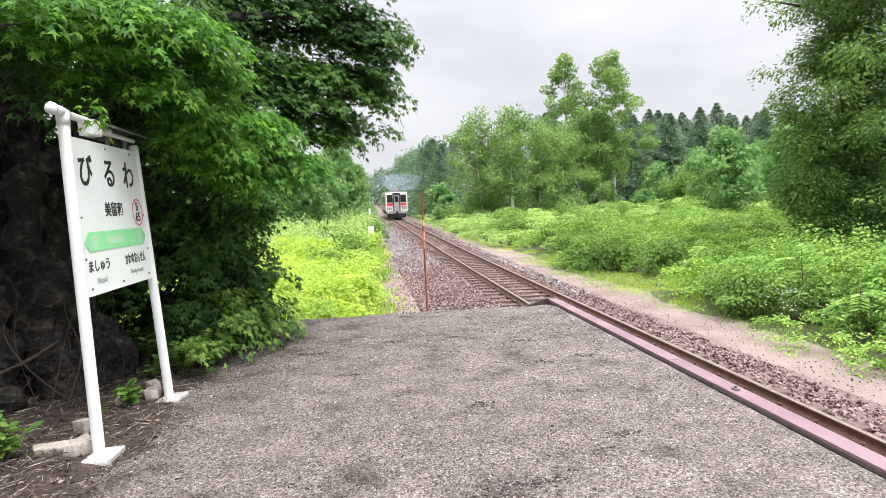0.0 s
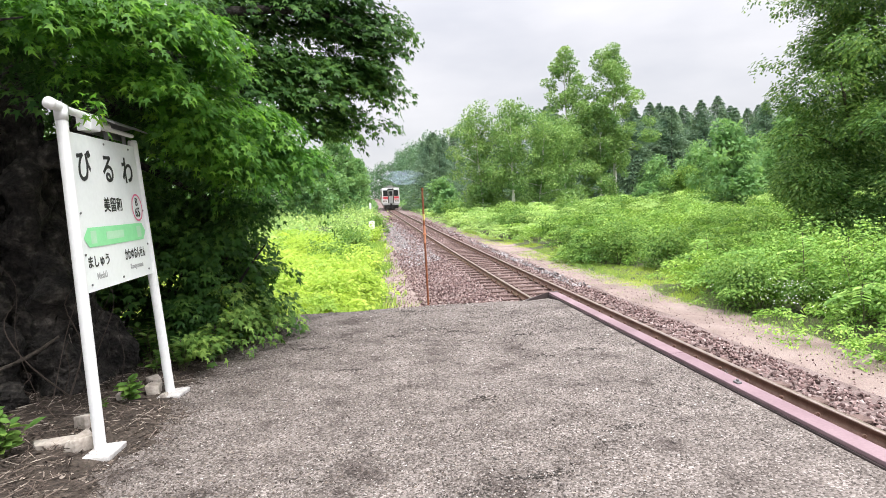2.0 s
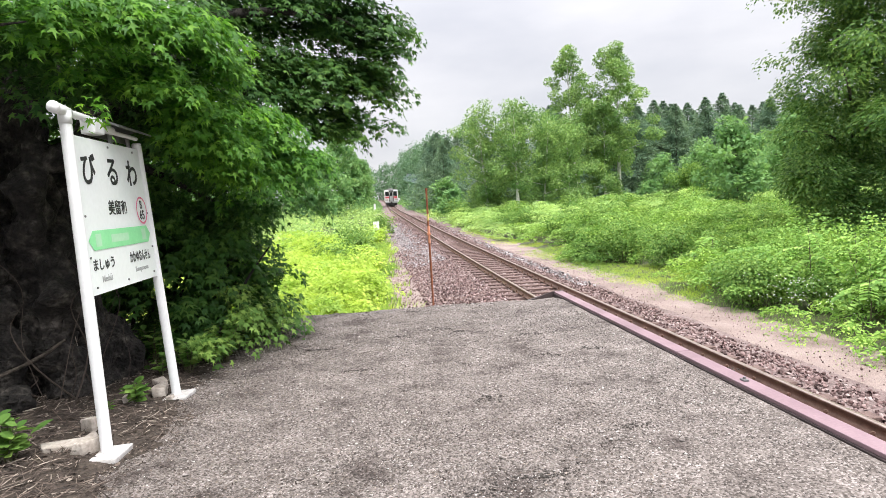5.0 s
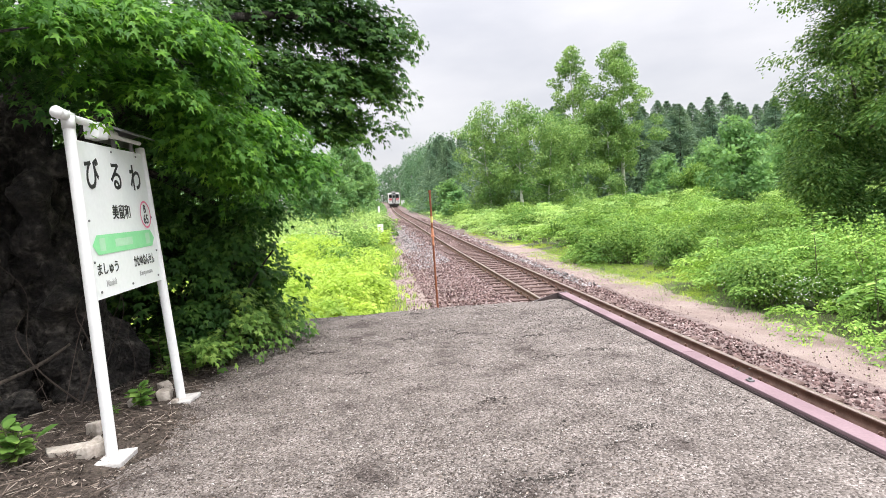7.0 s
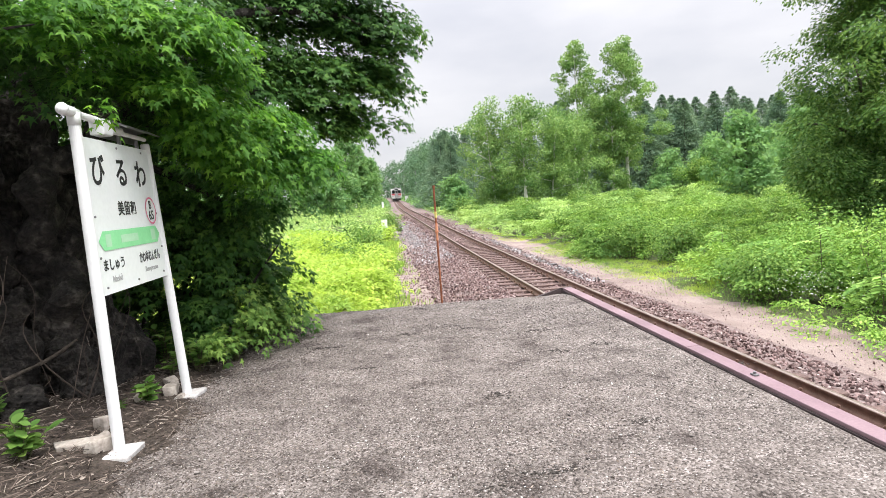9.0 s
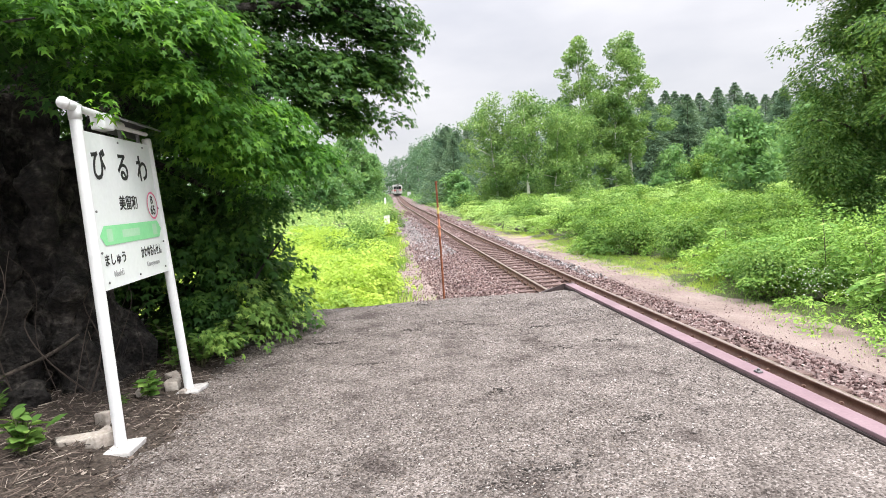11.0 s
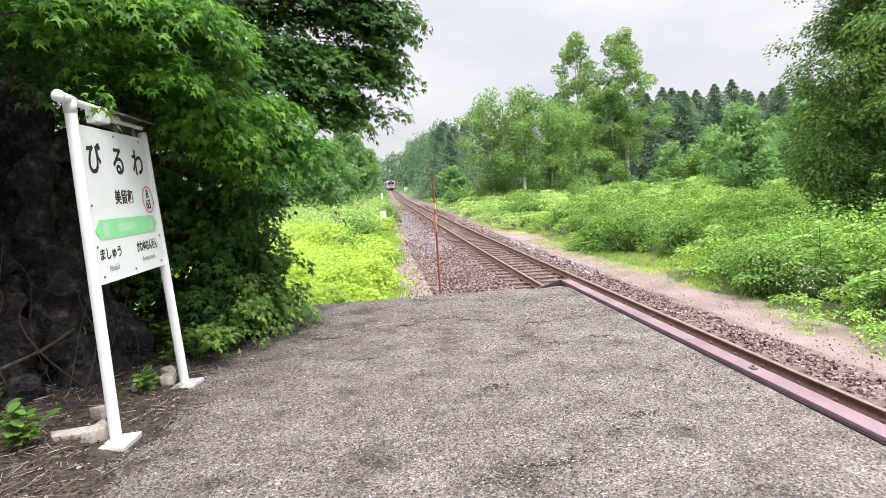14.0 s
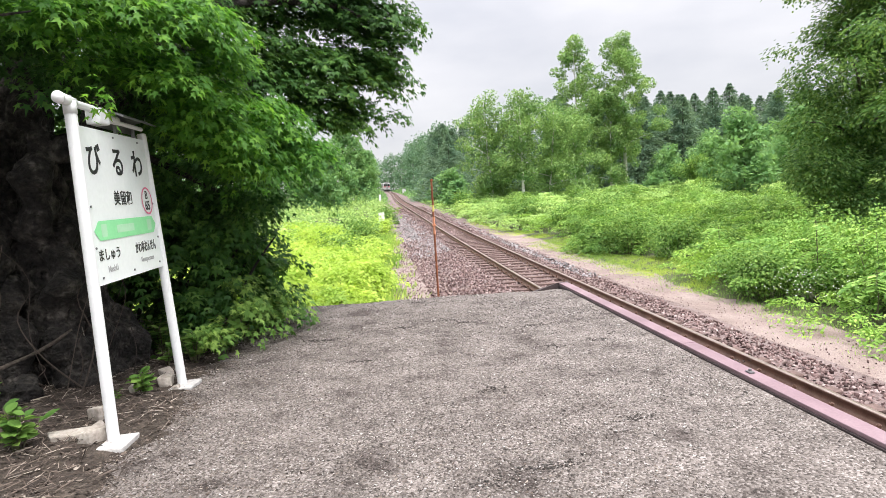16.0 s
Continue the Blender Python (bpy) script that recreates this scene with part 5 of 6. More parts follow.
br = [(1.6, 1.5, 1.2), (1.2, 1.2, 0.8), (1.5, 1.4, 1.0), (1.1, 1.1, 0.8), (1.3, 1.2, 0.9), (1.5, 1.2, 0.7), (1.6, 1.4, 1.2), (1.6, 1.4, 1.2), (1.6, 1.4, 1.4), (1.5, 1.2, 1.0), (1.3, 1.0, 0.7), (1.4, 1.0, 0.7), (1.5, 1.3, 1.3), (1.9, 1.6, 0.9), (0.7, 0.8, 0.45), (0.40, 0.5, 0.18), (0.5, 0.5, 0.25), (0.22, 0.3, 0.12), (0.5, 0.5, 0.35), (0.45, 0.5, 0.30), (1.2, 0.9, 0.8), (1.2, 0.9, 0.8), (0.6, 0.7, 0.3), (0.9, 0.9, 0.45), (0.9, 0.9, 0.4), (2.6, 2.4, 0.8), (2.2, 2.0, 0.7)]
for c in bc[::2]:
    s = Vector((18.2, 22, max(bz + 1.5, c[2] - 0.8)))
    part("branch", limb([s, s.lerp(Vector(c), 0.5) + Vector((0, 0, 0.3)), c], 0.09, 0.02, 6, 0.1, 4), BARK2, big)
leaves("crown", sprays(5000, 18, bc, br, 0.15, 0.40, 0.35, LANCE, 0.5), WALNUT, big)

# ---- meadow plants ----
def weeds(name, x, y, height, per, size, mat, label, bush=0.22):
    """Upright leafy plants: per leaves up each stalk."""
    open_view = ~((np.abs(x - 0.45 * y / 40) < 0.45) & (y > 30) & (y < 40.3))
    x, y, height = x[open_view], y[open_view], height[open_view]
    n = len(x)
    z = ground_z(x, y)
    lean = RNG.normal(scale=0.16, size=(n, 2))
    u = RNG.uniform(0.12, 1.0, (n, per)) ** 0.7
    a = RNG.random((n, per)) * 6.283
    h = height[:, None] * u
    out = np.stack([np.cos(a), np.sin(a), np.zeros_like(a)], -1)
    spread = bush * height[:, None] * (1.15 - u) * RNG.random((n, per)) + 0.02
    p = np.stack([x[:, None] + lean[:, :1] * h, y[:, None] + lean[:, 1:] * h, z[:, None] + h], -1) + out * spread[..., None]
    p, out = p.reshape(-1, 3), out.reshape(-1, 3)
    m = len(p)
    tip = out + np.array((0, 0, 0.15)) + RNG.normal(scale=0.35, size=(m, 3))
    face = np.array((0, 0, 1.0)) + RNG.normal(scale=0.35, size=(m, 3))
    s = np.repeat(size * np.ones(n), per) * RNG.uniform(0.6, 1.3, m)
    v, f = place(LEAF, p, tip, face, np.stack([s * 0.9, s, s], 1))
    return tagged(new(name, raw_mesh(name, v, f, [mat])), label, "plants", kind="stuff")


def field(n, xlo, xhi, ylo, yhi, power=1.0):
    y = ylo + (yhi - ylo) * RNG.random(n) ** power
    return RNG.uniform(xlo, xhi, n), y


def right_edge(y):
    """Where the plants begin beyond the track."""
    return np.interp(y, [3, 8.6, 13, 17, 22, 30, 38, 52, 90, 150, 200, 260], [8.4, 7.85, 8.0, 7.7, 7.5, 7.3, 7.0, 7.0, 7.1, 8.3, 9.0, 8.6])


def bush_edge(y):
    """Where the taller growth begins, behind the strip of grass."""
    return right_edge(y) + np.interp(y, [13, 16, 18.5, 21, 23, 25, 27, 33, 42], [0, 0.4, 1.9, 1.9, 0.5, 0.7, 1.6, 1.3, 0])


def left_edge(y):
    return np.interp(y, [10, 16, 29, 44, 70, 120, 160, 210, 264], [-0.2, 0.05, 0.35, 1.0, 1.5, 1.8, 2.4, 3.3, 2.9]) + 0.22 * np.sin(y * 0.8) + 0.16 * np.sin(y * 1.9 + 1)


x, y = field(800, 7, 22, 4, 26, 0.9)
e = x - bush_edge(y) - 0.25 * lumps(x, y, 0.6)
ok = e > 0
x, y, e = x[ok], y[ok], e[ok]
hh = (0.20 + 0.15 * np.clip(e, 0, 2.0)) * (1 + 0.5 * lumps(x, y, 1.0))
weeds("tall_weeds", x, y, hh, 34, 0.085, WEED, "lush green weeds and ferns beyond the track")
x, y = field(1000, 7, 40, 24, 56)
ok = (x - bush_edge(y) - 0.4 * lumps(x, y, 1.0) > 0) & (x < 9 + y * 0.65)
x, y = x[ok], y[ok]
hh = (0.28 + 0.12 * np.clip(x - right_edge(y), 0, 1.6)) * (1 + 0.5 * lumps(x, y, 1.2))
weeds("meadow_plants", x, y, hh, 34, 0.11, MEADOW, "bright green meadow plants on the rising ground")
x, y = field(3600, 8, 75, 54, 100)
x, y = x[x > right_edge(y)], y[x > right_edge(y)]
weeds("meadow_plants", x, y, 0.42 * (1 + 0.4 * lumps(x, y, 2.4)), 15, 0.25, MEADOW, "bright green meadow plants farther off")
x, y = field(1300, -16, 1.5, 10.8, 34, 0.9)
ok = (x < left_edge(y) + 0.2 * lumps(x, y, 0.5)) & (x > -3.5 - y * 0.3)
x, y = x[ok], y[ok]
hh = (0.45 + 0.28 * np.clip(left_edge(y) - x, 0, 2.5)) * (1 + 0.35 * lumps(x, y, 1.2))
weeds("meadow_plants", x, y, hh, 40, 0.085, WEED_Y, "yellow-green meadow plants beside the line")
x, y = field(1900, -40, 2.5, 32, 100)
ok = x < left_edge(y) + 0.2 * lumps(x, y, 0.5)
x, y = x[ok], y[ok]
weeds("meadow_plants", x, y, 0.95 * (1 + 0.55 * lumps(x, y, 2.0)), 18, 0.20, MEADOW, "bright green meadow plants farther along the line")


def hummocks(name, x, y, r, h, per, size, mat, label):
    """Low leafy cushions: leaves over the upper halves of flattened domes."""
    ok = ~((np.abs(x - 0.45 * y / 40) < 0.45 + r) & (y > 30) & (y < 41))
    x, y, r, h = x[ok], y[ok], r[ok], h[ok]
    n = len(x)
    d = unit(RNG.normal(size=(n, per, 3)))
    d[..., 2] = np.abs(d[..., 2])
    rho = RNG.uniform(0.45, 1.08, (n, per, 1)) ** 0.6
    wob = 1 + 0.28 * np.sin(5 * d[..., :1] + x[:, None, None]) * np.sin(4 * d[..., 1:2] + y[:, None, None])
    c = np.stack([x, y, ground_z(x, y)], 1)
    p = c[:, None] + d * rho * wob * np.stack([r, r, h], 1)[:, None]
    p, d = p.reshape(-1, 3), d.reshape(-1, 3)
    m = len(p)
    tip = d * (1, 1, 0.3) + RNG.normal(scale=0.45, size=(m, 3)) + np.array((0, 0, 0.1))
    face = d * 1.3 + np.array((0, 0, 0.35)) + RNG.normal(scale=0.35, size=(m, 3))
    s = size * RNG.uniform(0.55, 1.3, m)
    v, f = place(LEAF, p, tip, face, np.stack([s * 0.95, s, s], 1))
    return tagged(new(name, raw_mesh(name, v, f, [mat])), label, "plants", kind="stuff")


def thicket(name, n, count, xlo, xhi, ylo, yhi, edge, tall, wide, per, size, mat, label):
    """Bushes in a thicket: small leaves in flat drooping layers over rounded mounds, with gaps between the mounds."""
    mx, my = field(n, xlo, xhi, ylo, yhi)
    mr = RNG.uniform(0.55, 1.35, n) * (1 + 0.005 * my)
    ok = (edge(mx, my) > mr * 0.55) & (np.abs(mx) < 8 + 0.75 * my)
    mx, my, mr = mx[ok], my[ok], mr[ok]
    mh = np.minimum(tall * mr * RNG.uniform(0.75, 1.35, len(mr)), tall * 1.5) * np.clip(0.55 + 0.35 * edge(mx, my), 0.5, 1)
    pick = RNG.choice(len(mx), count, p=mr ** 2 / (mr ** 2).sum())
    a, q = RNG.random(count) * 6.283, np.sqrt(RNG.random(count)) * 1.02
    px, py = mx[pick] + np.cos(a) * q * mr[pick], my[pick] + np.sin(a) * q * mr[pick]
    dome = np.sqrt(np.clip(1.06 - q * q, 0.02, 1))
    level = 1 - 0.6 * RNG.random(count) ** 1.6
    pz = ground_z(px, py) + mh[pick] * dome * level + 0.05
    w = wide * RNG.uniform(0.6, 1.3, count) * (1 + 0.012 * py)
    out = np.stack([np.cos(a), np.sin(a), np.zeros(count)], 1) * (0.3 + q)[:, None] + RNG.normal(scale=0.45, size=(count, 3)) * (1, 1, 0)
    c, out, w = np.repeat(np.stack([px, py, pz], 1), per, 0), np.repeat(unit(out), per, 0), np.repeat(w, per)
    m = len(c)
    side = unit(np.cross(out, (0, 0, 1.0)))
    ang, rad = RNG.random(m) * 6.283, np.sqrt(RNG.random(m))
    along, across = np.cos(ang) * rad * 1.2, np.sin(ang) * rad * 0.8
    p = c + out * (along * w)[:, None] + side * (across * w)[:, None]
    p[:, 2] += RNG.normal(scale=0.022, size=m) - 0.5 * w * (np.clip(along, -0.2, 2) ** 2 + 0.5 * across ** 2)
    tip = unit(out * 0.6 + side * (across * 1.2)[:, None] + np.array((0, 0, -0.2)) + RNG.normal(scale=0.35, size=(m, 3)))
    face = np.array((0, 0, 1.0)) + RNG.normal(scale=0.35, size=(m, 3)) + out * 0.35
    s = size * RNG.uniform(0.6, 1.3, m) * (1 + 0.014 * p[:, 1])
    ok = ~((np.abs(p[:, 0] - 0.45 * p[:, 1] / 40) < 0.5) & (p[:, 1] > 29) & (p[:, 1] < 41)) & (p[:, 2] > ground_z(p[:, 0], p[:, 1]) - 0.02)
    v, f = place(LANCE, p[ok], tip[ok], face[ok], s[ok])
    return tagged(new(name, raw_mesh(name, v, f, [mat])), label, "plants", kind="stuff")


def right_of(x, y):
    return x - bush_edge(y)


def left_of(x, y):
    return left_edge(y) - x


def cushions(n, xlo, xhi, ylo, yhi, right, power=1.0):
    x, y = field(n, xlo, xhi, ylo, yhi, power)
    r = RNG.uniform(0.34, 1.05, n) ** 1.1 * (1 + 0.006 * y)
    e = x - bush_edge(y) - r * 0.8 if right else left_edge(y) - x - r * 0.8
    ok = (e > -0.1) & (np.abs(x) < 8 + 0.75 * y)
    x, y, r, e = x[ok], y[ok], r[ok], e[ok]
    return x, y, r, (0.30 + 0.85 * r) * (0.6 + 0.4 * np.clip(e, 0, 1.5)) * RNG.uniform(0.75, 1.5, len(x))


thicket("leafy_undergrowth", 150, 1700, 7, 24, 5, 27, right_of, 1.0, 0.34, 64, 0.082, WEED, "layered fresh green undergrowth beyond the track")
thicket("leafy_undergrowth", 70, 620, 7, 24, 6, 30, right_of, 1.25, 0.34, 62, 0.085, BUSH, "layered deeper green bushes beyond the track")
thicket("leafy_undergrowth", 110, 800, 7, 30, 24, 38, right_of, 1.1, 0.33, 58, 0.09, WEED, "fresh green bushes behind the mown verge")
thicket("leafy_undergrowth", 230, 1900, 7, 44, 33, 60, right_of, 1.15, 0.34, 56, 0.095, MEADOW, "pale yellow-green bushes on the meadow")
thicket("leafy_undergrowth", 120, 950, 7, 44, 25, 60, right_of, 1.35, 0.34, 54, 0.095, BUSH, "deeper green bushes among the pale ones on the meadow")
x, y, r, h = cushions(700, 7, 75, 56, 105, True)
hummocks("leafy_undergrowth", x, y, r * 1.3, h * 0.26, 80, 0.20, MEADOW, "mounded green undergrowth far across the meadow")
thicket("leafy_undergrowth", 150, 1600, -14, 1.5, 10.6, 34, left_of, 0.95, 0.33, 60, 0.082, WEED_Y, "layered yellow-green undergrowth beside the line")
x, y, r, h = cushions(650, -40, 2.5, 31, 105, False)
hummocks("leafy_undergrowth", x, y, r * 1.2, h, 60, 0.22, MEADOW, "mounded green undergrowth along the line")
for side in (True, False):
    yy = 100 + 170 * RNG.random(330)
    off = RNG.uniform(0.3, 4.5, 330)
    xx = right_edge(yy) + off if side else left_edge(yy) - off
    hummocks("line_side_bushes", xx, yy, RNG.uniform(0.7, 1.5, 330), 0.4 + 0.45 * off * RNG.uniform(0.6, 1.2, 330), 36, 0.46, FARLEAF_HAZED, "low green bushes along the far line")


def grass_tufts(name, x, y, size, mat, label):
    n = len(x)
    per = 10
    X, Y = np.repeat(x, per) + RNG.normal(scale=0.07, size=n * per), np.repeat(y, per) + RNG.normal(scale=0.07, size=n * per)
    tip = RNG.normal(scale=0.35, size=(n * per, 3)) * (1, 1, 0) + np.array((0, 0, 1.0))
    v, f = place(BLADE, np.stack([X, Y, ground_z(X, Y) - 0.02], 1), tip, RNG.normal(size=(n * per, 3)) * (1, 1, 0.1), np.repeat(size, per) * RNG.uniform(0.5, 1.2, n * per))
    tagged(new(name, raw_mesh(name, v, f, [mat])), label, "grass", kind="stuff")


x, y = field(1500, 6.3, 9.5, 5, 30)
e = x - right_edge(y)
ok = (e > -0.35 - 0.9 * RNG.random(len(x)) ** 4) & (e < 1.2)
grass_tufts("grass_tufts", x[ok], y[ok], np.full(ok.sum(), 0.10), WEED, "pale green grass along the edge of the weeds")
x, y = field(9000, 6.2, 11.0, 14, 48)
ok = (x > right_edge(y) - 0.35 + 0.45 * lumps(x, y, 1.1)) & (x < bush_edge(y) + 0.9) & (lumps(x + 3, y, 2.2) > -0.35)
grass_tufts("mown_grass", x[ok], y[ok], np.full(ok.sum(), 0.10), WEED_Y, "short bright yellow-green grass verge")
x, y = field(2200, -4, 1.6, 10.8, 40)
ok = (x < left_edge(y) + 0.4) & (x > left_edge(y) - 2.2)
grass_tufts("grass_tufts", x[ok], y[ok], np.full(ok.sum(), 0.35), GRASS, "tall pale grass at the edge of the meadow")


x, y = RNG.uniform(-0.1, 1.3, 90), 11.0 + 22 * RNG.random(90)
grass_tufts("grass_tufts", x, y, np.full(90, 0.22), GRASS, "sparse grass tufts on the sandy verge")


def shrub(x, y, r, h, mat, n, size, label, seed, stems=5, z=None, shape=LEAF):
    rnd = random.Random(seed)
    s = tagged(new("shrub"), label, "shrub")
    cs, rs = [], []
    for i in range(7):
        a, q = rnd.uniform(0, 6.28), r * rnd.uniform(0.15, 0.65)
        cs.append((q * math.cos(a), q * math.sin(a), h * rnd.uniform(0.3, 0.82)))
        k = r * rnd.uniform(0.35, 0.55)
        rs.append((k, k, min(k, h * 0.3)))
    for i in range(stems):
        c = cs[i]
        part("stem", limb([(c[0] * 0.2, c[1] * 0.2, -0.05), (c[0] * 0.6, c[1] * 0.6, c[2] * 0.5), c], 0.012 + 0.008 * r, 0.004, 5, 0.1, 3), STEM, s)
    leaves("foliage", sprays(n // 8, 8, cs, rs, size, size * 2.2, 0.3, shape, 0.3, 0.5), mat, s)
    s.location = (x, y, float(ground_z(x, y)) if z is None else z)
    return s


for x, y, r, h, mat, n, size, lab in [
        (-1.0, 15.6, 1.0, 1.25, WEED_Y, 2600, 0.10, "bright yellow-green bush at the edge of the meadow"),
        (-0.35, 17.5, 0.8, 1.1, WEED_Y, 2000, 0.10, "bright yellow-green bush beside the ballast"),
        (-2.4, 18.0, 1.2, 1.5, WEED_Y, 2400, 0.11, "yellow-green bush in the meadow"),
        (-0.7, 30.5, 1.0, 1.5, BUSH, 2000, 0.13, "green bush beside the pale ballast"),
        (-1.3, 37.0, 1.1, 1.6, BUSH, 2000, 0.14, "green bush beside the line"),
        (-1.2, 26.0, 1.3, 1.4, BUSH, 2000, 0.13, "green bush in the meadow"),
        (0.9, 46.0, 1.2, 1.7, BUSH, 1600, 0.16, "green bush beside the line"),
        (9.5, 23.0, 1.0, 1.6, BUSH, 2600, 0.10, "dark green bush behind the mown verge"),
        (10.4, 20.5, 1.2, 1.5, BUSH, 2600, 0.11, "green bush beyond the track"),
        (10.8, 25.0, 1.4, 1.7, BUSH, 2600, 0.12, "green bush beyond the track"),
        (10.2, 33.0, 1.2, 1.6, BUSH, 2000, 0.14, "green bush on the far verge"),
        (10.2, 40.0, 1.6, 1.7, BUSH, 2000, 0.16, "green bush on the far verge"),
        (11.5, 47.0, 1.8, 2.0, BUSH, 2000, 0.17, "green bush under the birches"),
        (12.2, 17.0, 1.3, 1.1, WEED, 2600, 0.12, "tall green bush beyond the track"),
        (10.0, 15.4, 1.0, 1.3, WEED, 2600, 0.11, "fresh green bush beyond the track"),
        (17.5, 19.0, 1.5, 1.2, BUSH, 2600, 0.13, "green bush under the large tree"),
        (13.6, 15.0, 1.3, 1.1, BUSH, 2600, 0.12, "green bush under the large tree"),
        (10.6, 11.0, 1.2, 1.5, WEED, 2600, 0.11, "fresh green bush beyond the track"),
        (10.4, 62.0, 1.6, 2.2, BUSH, 1800, 0.2, "green bush beside the line"),
        (9.9, 70.0, 1.6, 2.0, BUSH, 1800, 0.2, "green bush beside the line")]:
    shrub(x, y, r, h, mat, n, size, lab, int(x * 31 + y * 7))

srnd = random.Random(11)
for i in range(44):
    y = 9.5 + 40 * srnd.random() ** 1.2
    x = float(bush_edge(y)) + 0.6 + srnd.random() ** 1.4 * (2.5 + y * 0.42)
    r = srnd.uniform(0.6, 1.3) * (1 + y * 0.006)
    shrub(x, y, r, min(r * srnd.uniform(1.1, 1.7), 2.1), BUSH if i % 3 else WEED, 2600, 0.062 + 0.0016 * y, "leafy green bush among the weeds beyond the track", 500 + i)
for i in range(22):
    y = 13 + 32 * srnd.random() ** 1.3
    x = float(left_edge(y)) - 0.4 - srnd.random() * (1.5 + y * 0.22)
    r = srnd.uniform(0.5, 1.0)
    shrub(x, y, r, r * srnd.uniform(1.0, 1.5), WEED_Y if i % 3 else WEED, 1200, 0.10 + 0.0018 * y, "yellow-green bush among the meadow plants", 700 + i)

def frond_sapling(x, y, h, fronds, reach, seed):
    """A young tree with long feathered leaves at the top of thin stems."""
    rnd = random.Random(seed)
    s = tagged(new("sapling"), "young sapling with long feathered bright green leaves", "sapling")
    P, T = [], []
    for i in range(fronds):
        a = i * 2.4 + rnd.uniform(-0.3, 0.3)
        z0 = h * rnd.uniform(0.45, 0.95)
        o = Vector((math.cos(a), math.sin(a), 0))
        pts = [Vector((0, 0, z0)) + o * reach * u + Vector((0, 0, reach * (0.45 * u - 0.75 * u * u))) for u in (0, 0.33, 0.66, 1.0)]
        part("frond_stalk", limb(pts, 0.006, 0.003, 5, 0.05, 3), STEM, s)
        side = o.cross(Vector((0, 0, 1)))
        for k in range(9):
            u = 0.2 + 0.8 * k / 8
            p = Vector((0, 0, z0)) + o * reach * u + Vector((0, 0, reach * (0.45 * u - 0.75 * u * u)))
            for sg in (-1, 1):
                P.append(tuple(p))
                T.append(tuple(side * sg + o * 0.35 + Vector((0, 0, -0.25))))
    part("stem", limb([(0, 0, -0.05), (0.03, 0, h * 0.5), (0, 0.02, h)], 0.02, 0.008, 6, 0.08, 4), STEM, s)
    P, T = np.array(P), np.array(T)
    leaves("foliage", place(OVAL, P, T, np.tile((0, 0, 1.0), (len(P), 1)) + RNG.normal(scale=0.15, size=P.shape), np.stack([np.full(len(P), 0.13), np.full(len(P), 0.17), np.full(len(P), 0.14)], 1)), WEED, s)
    s.location = (x, y, float(ground_z(x, y)))


for i, (x, y, h, n, reach) in enumerate(((9.75, 13.1, 1.75, 11, 0.75), (10.9, 12.4, 1.5, 9, 0.65), (9.1, 10.6, 1.0, 9, 0.55), (11.8, 14.2, 1.4, 11, 0.8), (9.9, 17.4, 1.3, 8, 0.55))):
    frond_sapling(x, y, h, n, reach, 90 + i)

# white umbels among the weeds
n = 170
x, y = RNG.normal(8.8, 0.40, n), RNG.normal(12.6, 0.8, n)
x, y = x[x > 7.9], y[x > 7.9]
n = len(x)
v, f = place(CHUNK, np.stack([x, y, ground_z(x, y) + RNG.uniform(0.30, 0.85, n)], 1), RNG.normal(size=(n, 3)), np.tile((0, 0, 1.0), (n, 1)), np.stack([RNG.uniform(.012, .028, n), RNG.uniform(.012, .028, n), np.full(n, .012)], 1))
tagged(new("white_flowers", raw_mesh("white_flowers", v, f, [FLOWER])), "white blossoms among the weeds", "flowers", kind="stuff")

# small plants on the platform side
def seedling(x, y, r, h, stems, size, seed):
    """A few thin stems, each with pairs of broad leaves and a leafy top."""
    rnd = random.Random(seed)
    s = tagged(new("seedling"), "small broad-leaved seedling growing through the litter", "plant")
    P, T, S = [], [], []
    for i in range(stems):
        a, q = i * 2.4 + rnd.random(), r * rnd.uniform(0.15, 0.75)
        top = Vector((q * math.cos(a), q * math.sin(a), h * rnd.uniform(0.55, 1.0)))
        part("stem", limb([(0.1 * top.x, 0.1 * top.y, -0.03), (0.5 * top.x, 0.5 * top.y, top.z * 0.6), top], 0.006, 0.003, 5, 0.05, 3), STEM, s)
        for k in range(9):
            u = 0.35 + 0.65 * k / 8
            b = rnd.uniform(0, 6.28)
            P.append((top.x * u * (0.5 + 0.5 * u), top.y * u * (0.5 + 0.5 * u), top.z * u))
            T.append((math.cos(b), math.sin(b), 0.1 if k < 7 else 0.5))
            S.append(size * rnd.uniform(0.6, 1.1))
    P, T, S = np.array(P), np.array(T), np.array(S)
    leaves("foliage", place(OVAL, P, T, np.array((0, 0, 1.0)) + RNG.normal(scale=0.25, size=P.shape), S), BUSH, s)
    s.location = (x, y, float(litter_z(x, y)) - 0.005)
    return s


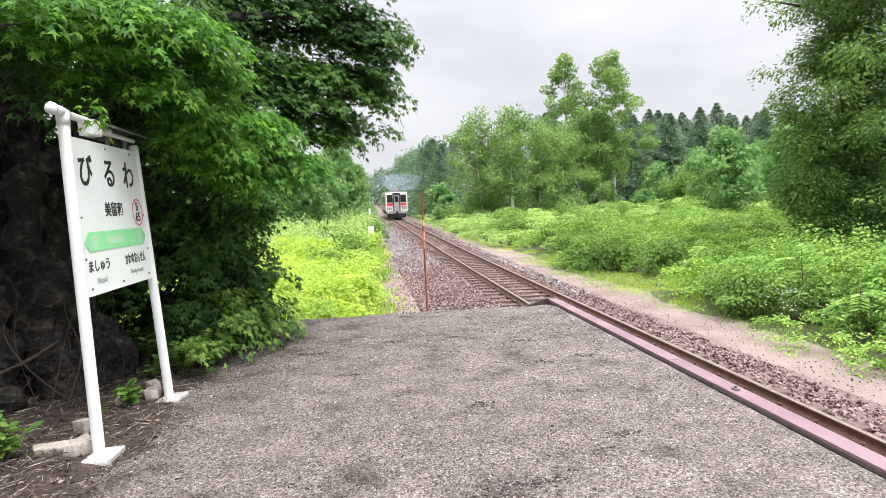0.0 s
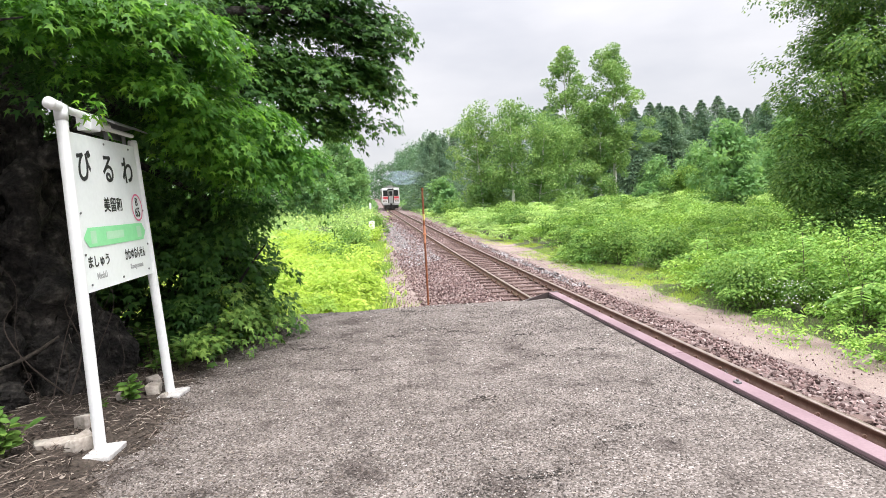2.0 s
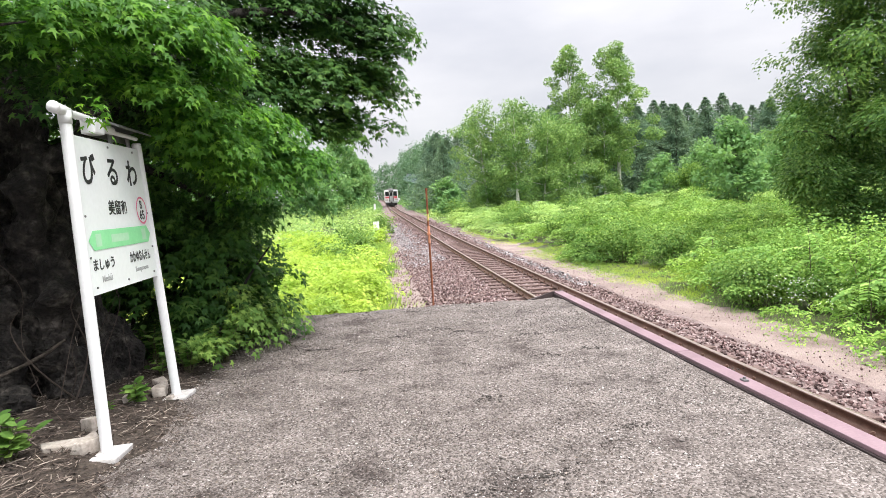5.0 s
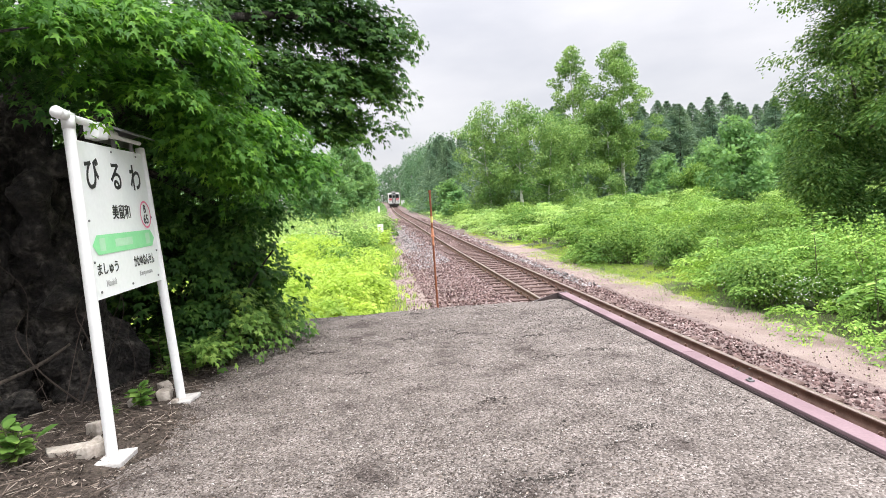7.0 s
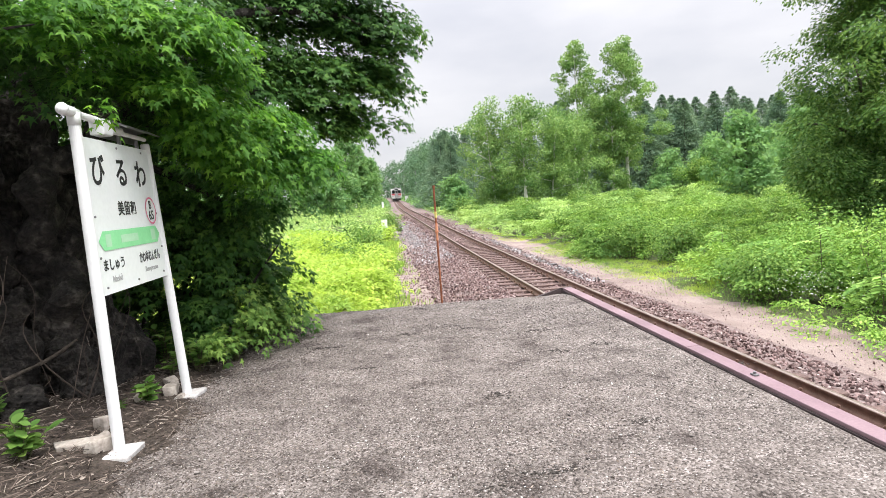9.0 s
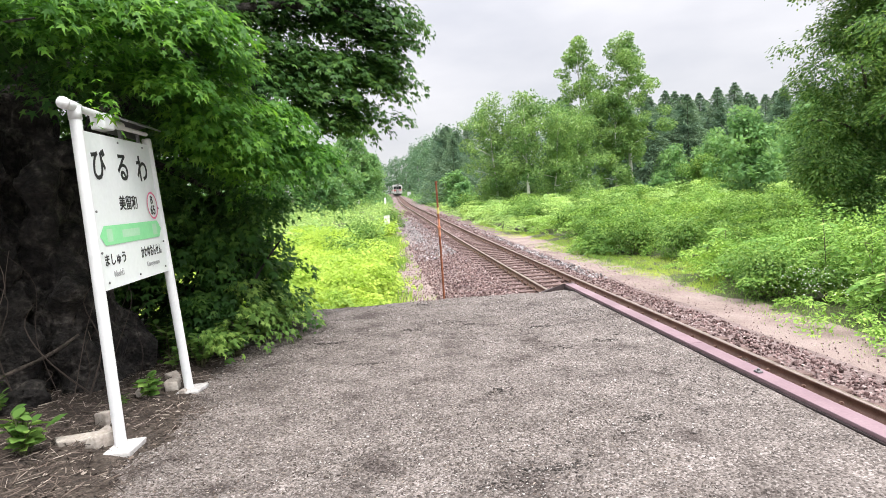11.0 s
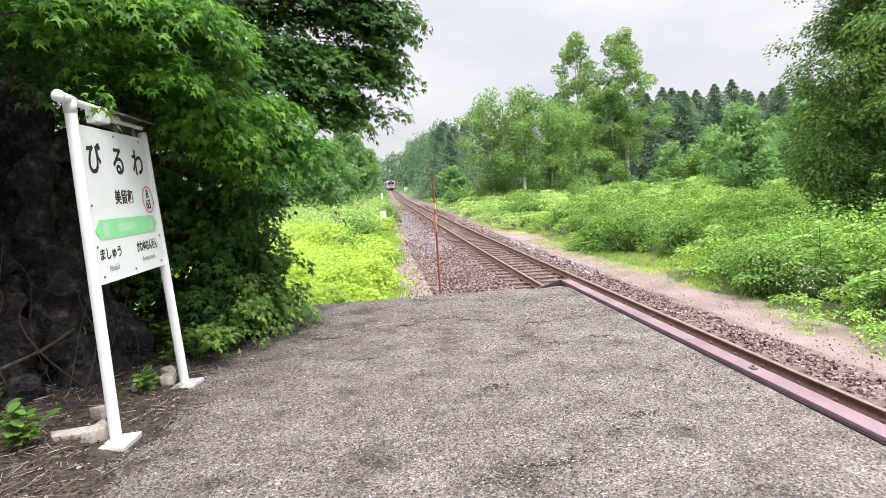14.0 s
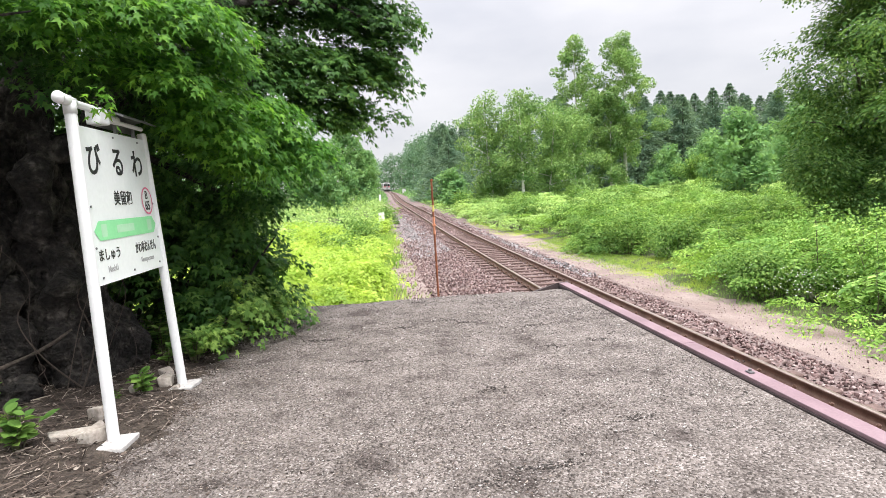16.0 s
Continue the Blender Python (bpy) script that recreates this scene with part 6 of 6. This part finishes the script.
for i, (x, y, r, h, stems, size) in enumerate(((-2.35, 4.14, 0.22, 0.30, 9, 0.115), (-1.92, 5.15, 0.12, 0.20, 5, 0.10), (-2.08, 5.02, 0.05, 0.12, 2, 0.05), (-1.80, 6.15, 0.24, 0.36, 10, 0.11), (-1.55, 6.55, 0.30, 0.42, 13, 0.11), (-1.38, 7.00, 0.30, 0.42, 13, 0.11), (-1.22, 7.55, 0.28, 0.38, 12, 0.11), (-3.2, 5.15, 0.3, 0.24, 9, 0.10), (-2.55, 6.2, 0.3, 0.3, 9, 0.10), (-3.0, 4.9, 0.25, 0.2, 7, 0.09), (-1.35, 7.9, 0.22, 0.28, 8, 0.09), (-2.2, 6.5, 0.3, 0.4, 10, 0.10), (-2.0, 6.0, 0.12, 0.2, 4, 0.08))):
    seedling(x, y, r, h, stems, size, 40 + i)

# stones by the sign
STONE = surface("pale_stone", [(0.3, (0.34, 0.29, 0.25)), (0.7, (0.55, 0.50, 0.45))], 9, 0.9, 0, 0.6, 40, 0.3, 0.01)
for x, y, a, b, c, rz in ((-1.91, 4.22, 0.10, 0.17, 0.09, 150), (-2.06, 4.65, 0.13, 0.12, 0.10, 70), (-2.09, 4.26, 0.09, 0.26, 0.05, 95), (-1.85, 5.45, 0.10, 0.13, 0.07, 10), (-1.93, 5.72, 0.11, 0.08, 0.08, 50), (-2.0, 5.2, 0.08, 0.1, 0.06, 80), (0.62, 2.55, 0.028, 0.036, 0.022, 10), (-1.72, 5.30, 0.05, 0.06, 0.03, 0)):
    bm = box((-a / 2, -b / 2, -0.02), (a / 2, b / 2, c), 0.010, 2)
    for v in bm.verts:
        v.co *= 1 + 0.40 * noise.noise(v.co * 11 + Vector((x, y, 0)))
    s = part("stone", bm, STONE, None, "", True)
    tagged(s, "pale weathered stone lying by the platform sign" if x < 0 else "small grey stone lying on the gravel", "stone")
    s.matrix_world = pose(x, y, float(litter_z(x, y)) if x < 0 else 0.0, 0, 0, rz)
# fallen branch
b = part("fallen_branch", limb([(-3.5, 4.6, 0.25), (-3.1, 5.0, 0.30), (-2.75, 5.3, 0.42), (-2.55, 5.45, 0.55)], 0.022, 0.012, 8, 0.2, 5), BARK2, None, "", True)
tagged(b, "dead branch leaning against the maple trunk", "branch")

# low weeds creeping out over the edge of the sandy verge
thicket("leafy_undergrowth", 120, 620, 7, 13, 5.5, 19, lambda x, y: right_of(x, y) + 0.40, 0.42, 0.24, 50, 0.068, WEED, "low fresh green weeds at the edge of the verge")

# ---- line-side marks in the distance ----
def line_marker(x, y, w, h, up):
    m = tagged(new("line_marker"), "small white line-side marker board on a short post", "marker")
    part("post", pipe([(0, 0, -0.1), (0, 0, up + 0.05)], 0.03, 8), WHITE, m)
    part("plate", box((-w / 2, -0.05, up - h * 0.1), (w / 2, -0.03, up + h), 0.008), WHITE, m)
    m.location = (x, y, float(ground_z(x, y)))


line_marker(0.40, 40.0, 0.36, 0.48, 1.0)
line_marker(0.9, 95.0, 0.3, 0.8, 1.0)
line_marker(-3.0, 95.0, 0.2, 0.7, 1.0)
for x, y, h in ((12.8, 200.0, 9.5), (10.6, 235.0, 9.0)):
    p = tagged(new("utility_pole"), "grey utility pole with a cross-arm beside the line", "pole", "utility poles")
    part("shaft", pipe([(0, 0, -0.2), (0, 0, h)], [0.15, 0.10], 8), GREYMETAL, p)
    part("cross_arm", box((-1.1, -0.06, h - 0.7), (1.1, 0.06, h - 0.55)), GREYMETAL, p)
    p.location = (x, y, float(ground_z(x, y)))
cab = tagged(new("signal_cabinet"), "pale line-side equipment cabinet beside the track", "cabinet")
part("case", box((-0.5, -0.4, 0), (0.5, 0.4, 1.7), 0.03), WHITE, cab)
part("cap", box((-0.56, -0.46, 1.7), (0.56, 0.46, 1.78), 0.02), GREYMETAL, cab)
cab.location = (9.3, 195.0, float(ground_z(9.3, 195.0)) - 0.05)


def motions():
    """The railcar drives away; its exhaust drifts off and thins."""
    rows = []
    for i in range(33):
        t = i * 0.5
        y = 82.0 + 10.2 * t + 0.08 * t * t
        xa, xb = float(track_x(y + 2.5)), float(track_x(y + 17))
        za, zb = float(rail_z(y + 2.5)), float(rail_z(y + 17))
        turn = math.degrees(math.atan2(xa - xb, 14.5))
        rows.append((t, pose(xa - (xb - xa) / 14.5 * 2.5, y, za - (zb - za) / 14.5 * 2.5, math.degrees(math.atan2(zb - za, 14.5)), 0, turn)))
    walk(car, rows)
    for k, p in enumerate(puffs):
        rows = []
        for i in range(17):
            t = float(i)
            y = 85.0 + 5.0 * k + 9.0 * t * (0.75 + 0.03 * k)
            rows.append((t, pose(float(track_x(y)) + 0.9 * math.sin(k * 2.1) + 0.6 + 0.5 * t + 0.11 * t * t, y, float(rail_z(y)) + 4.6 + 0.35 * (k % 4) + 0.06 * t, 0, 0, 12 * k + 2 * t)))
        walk(p, rows)


motions()
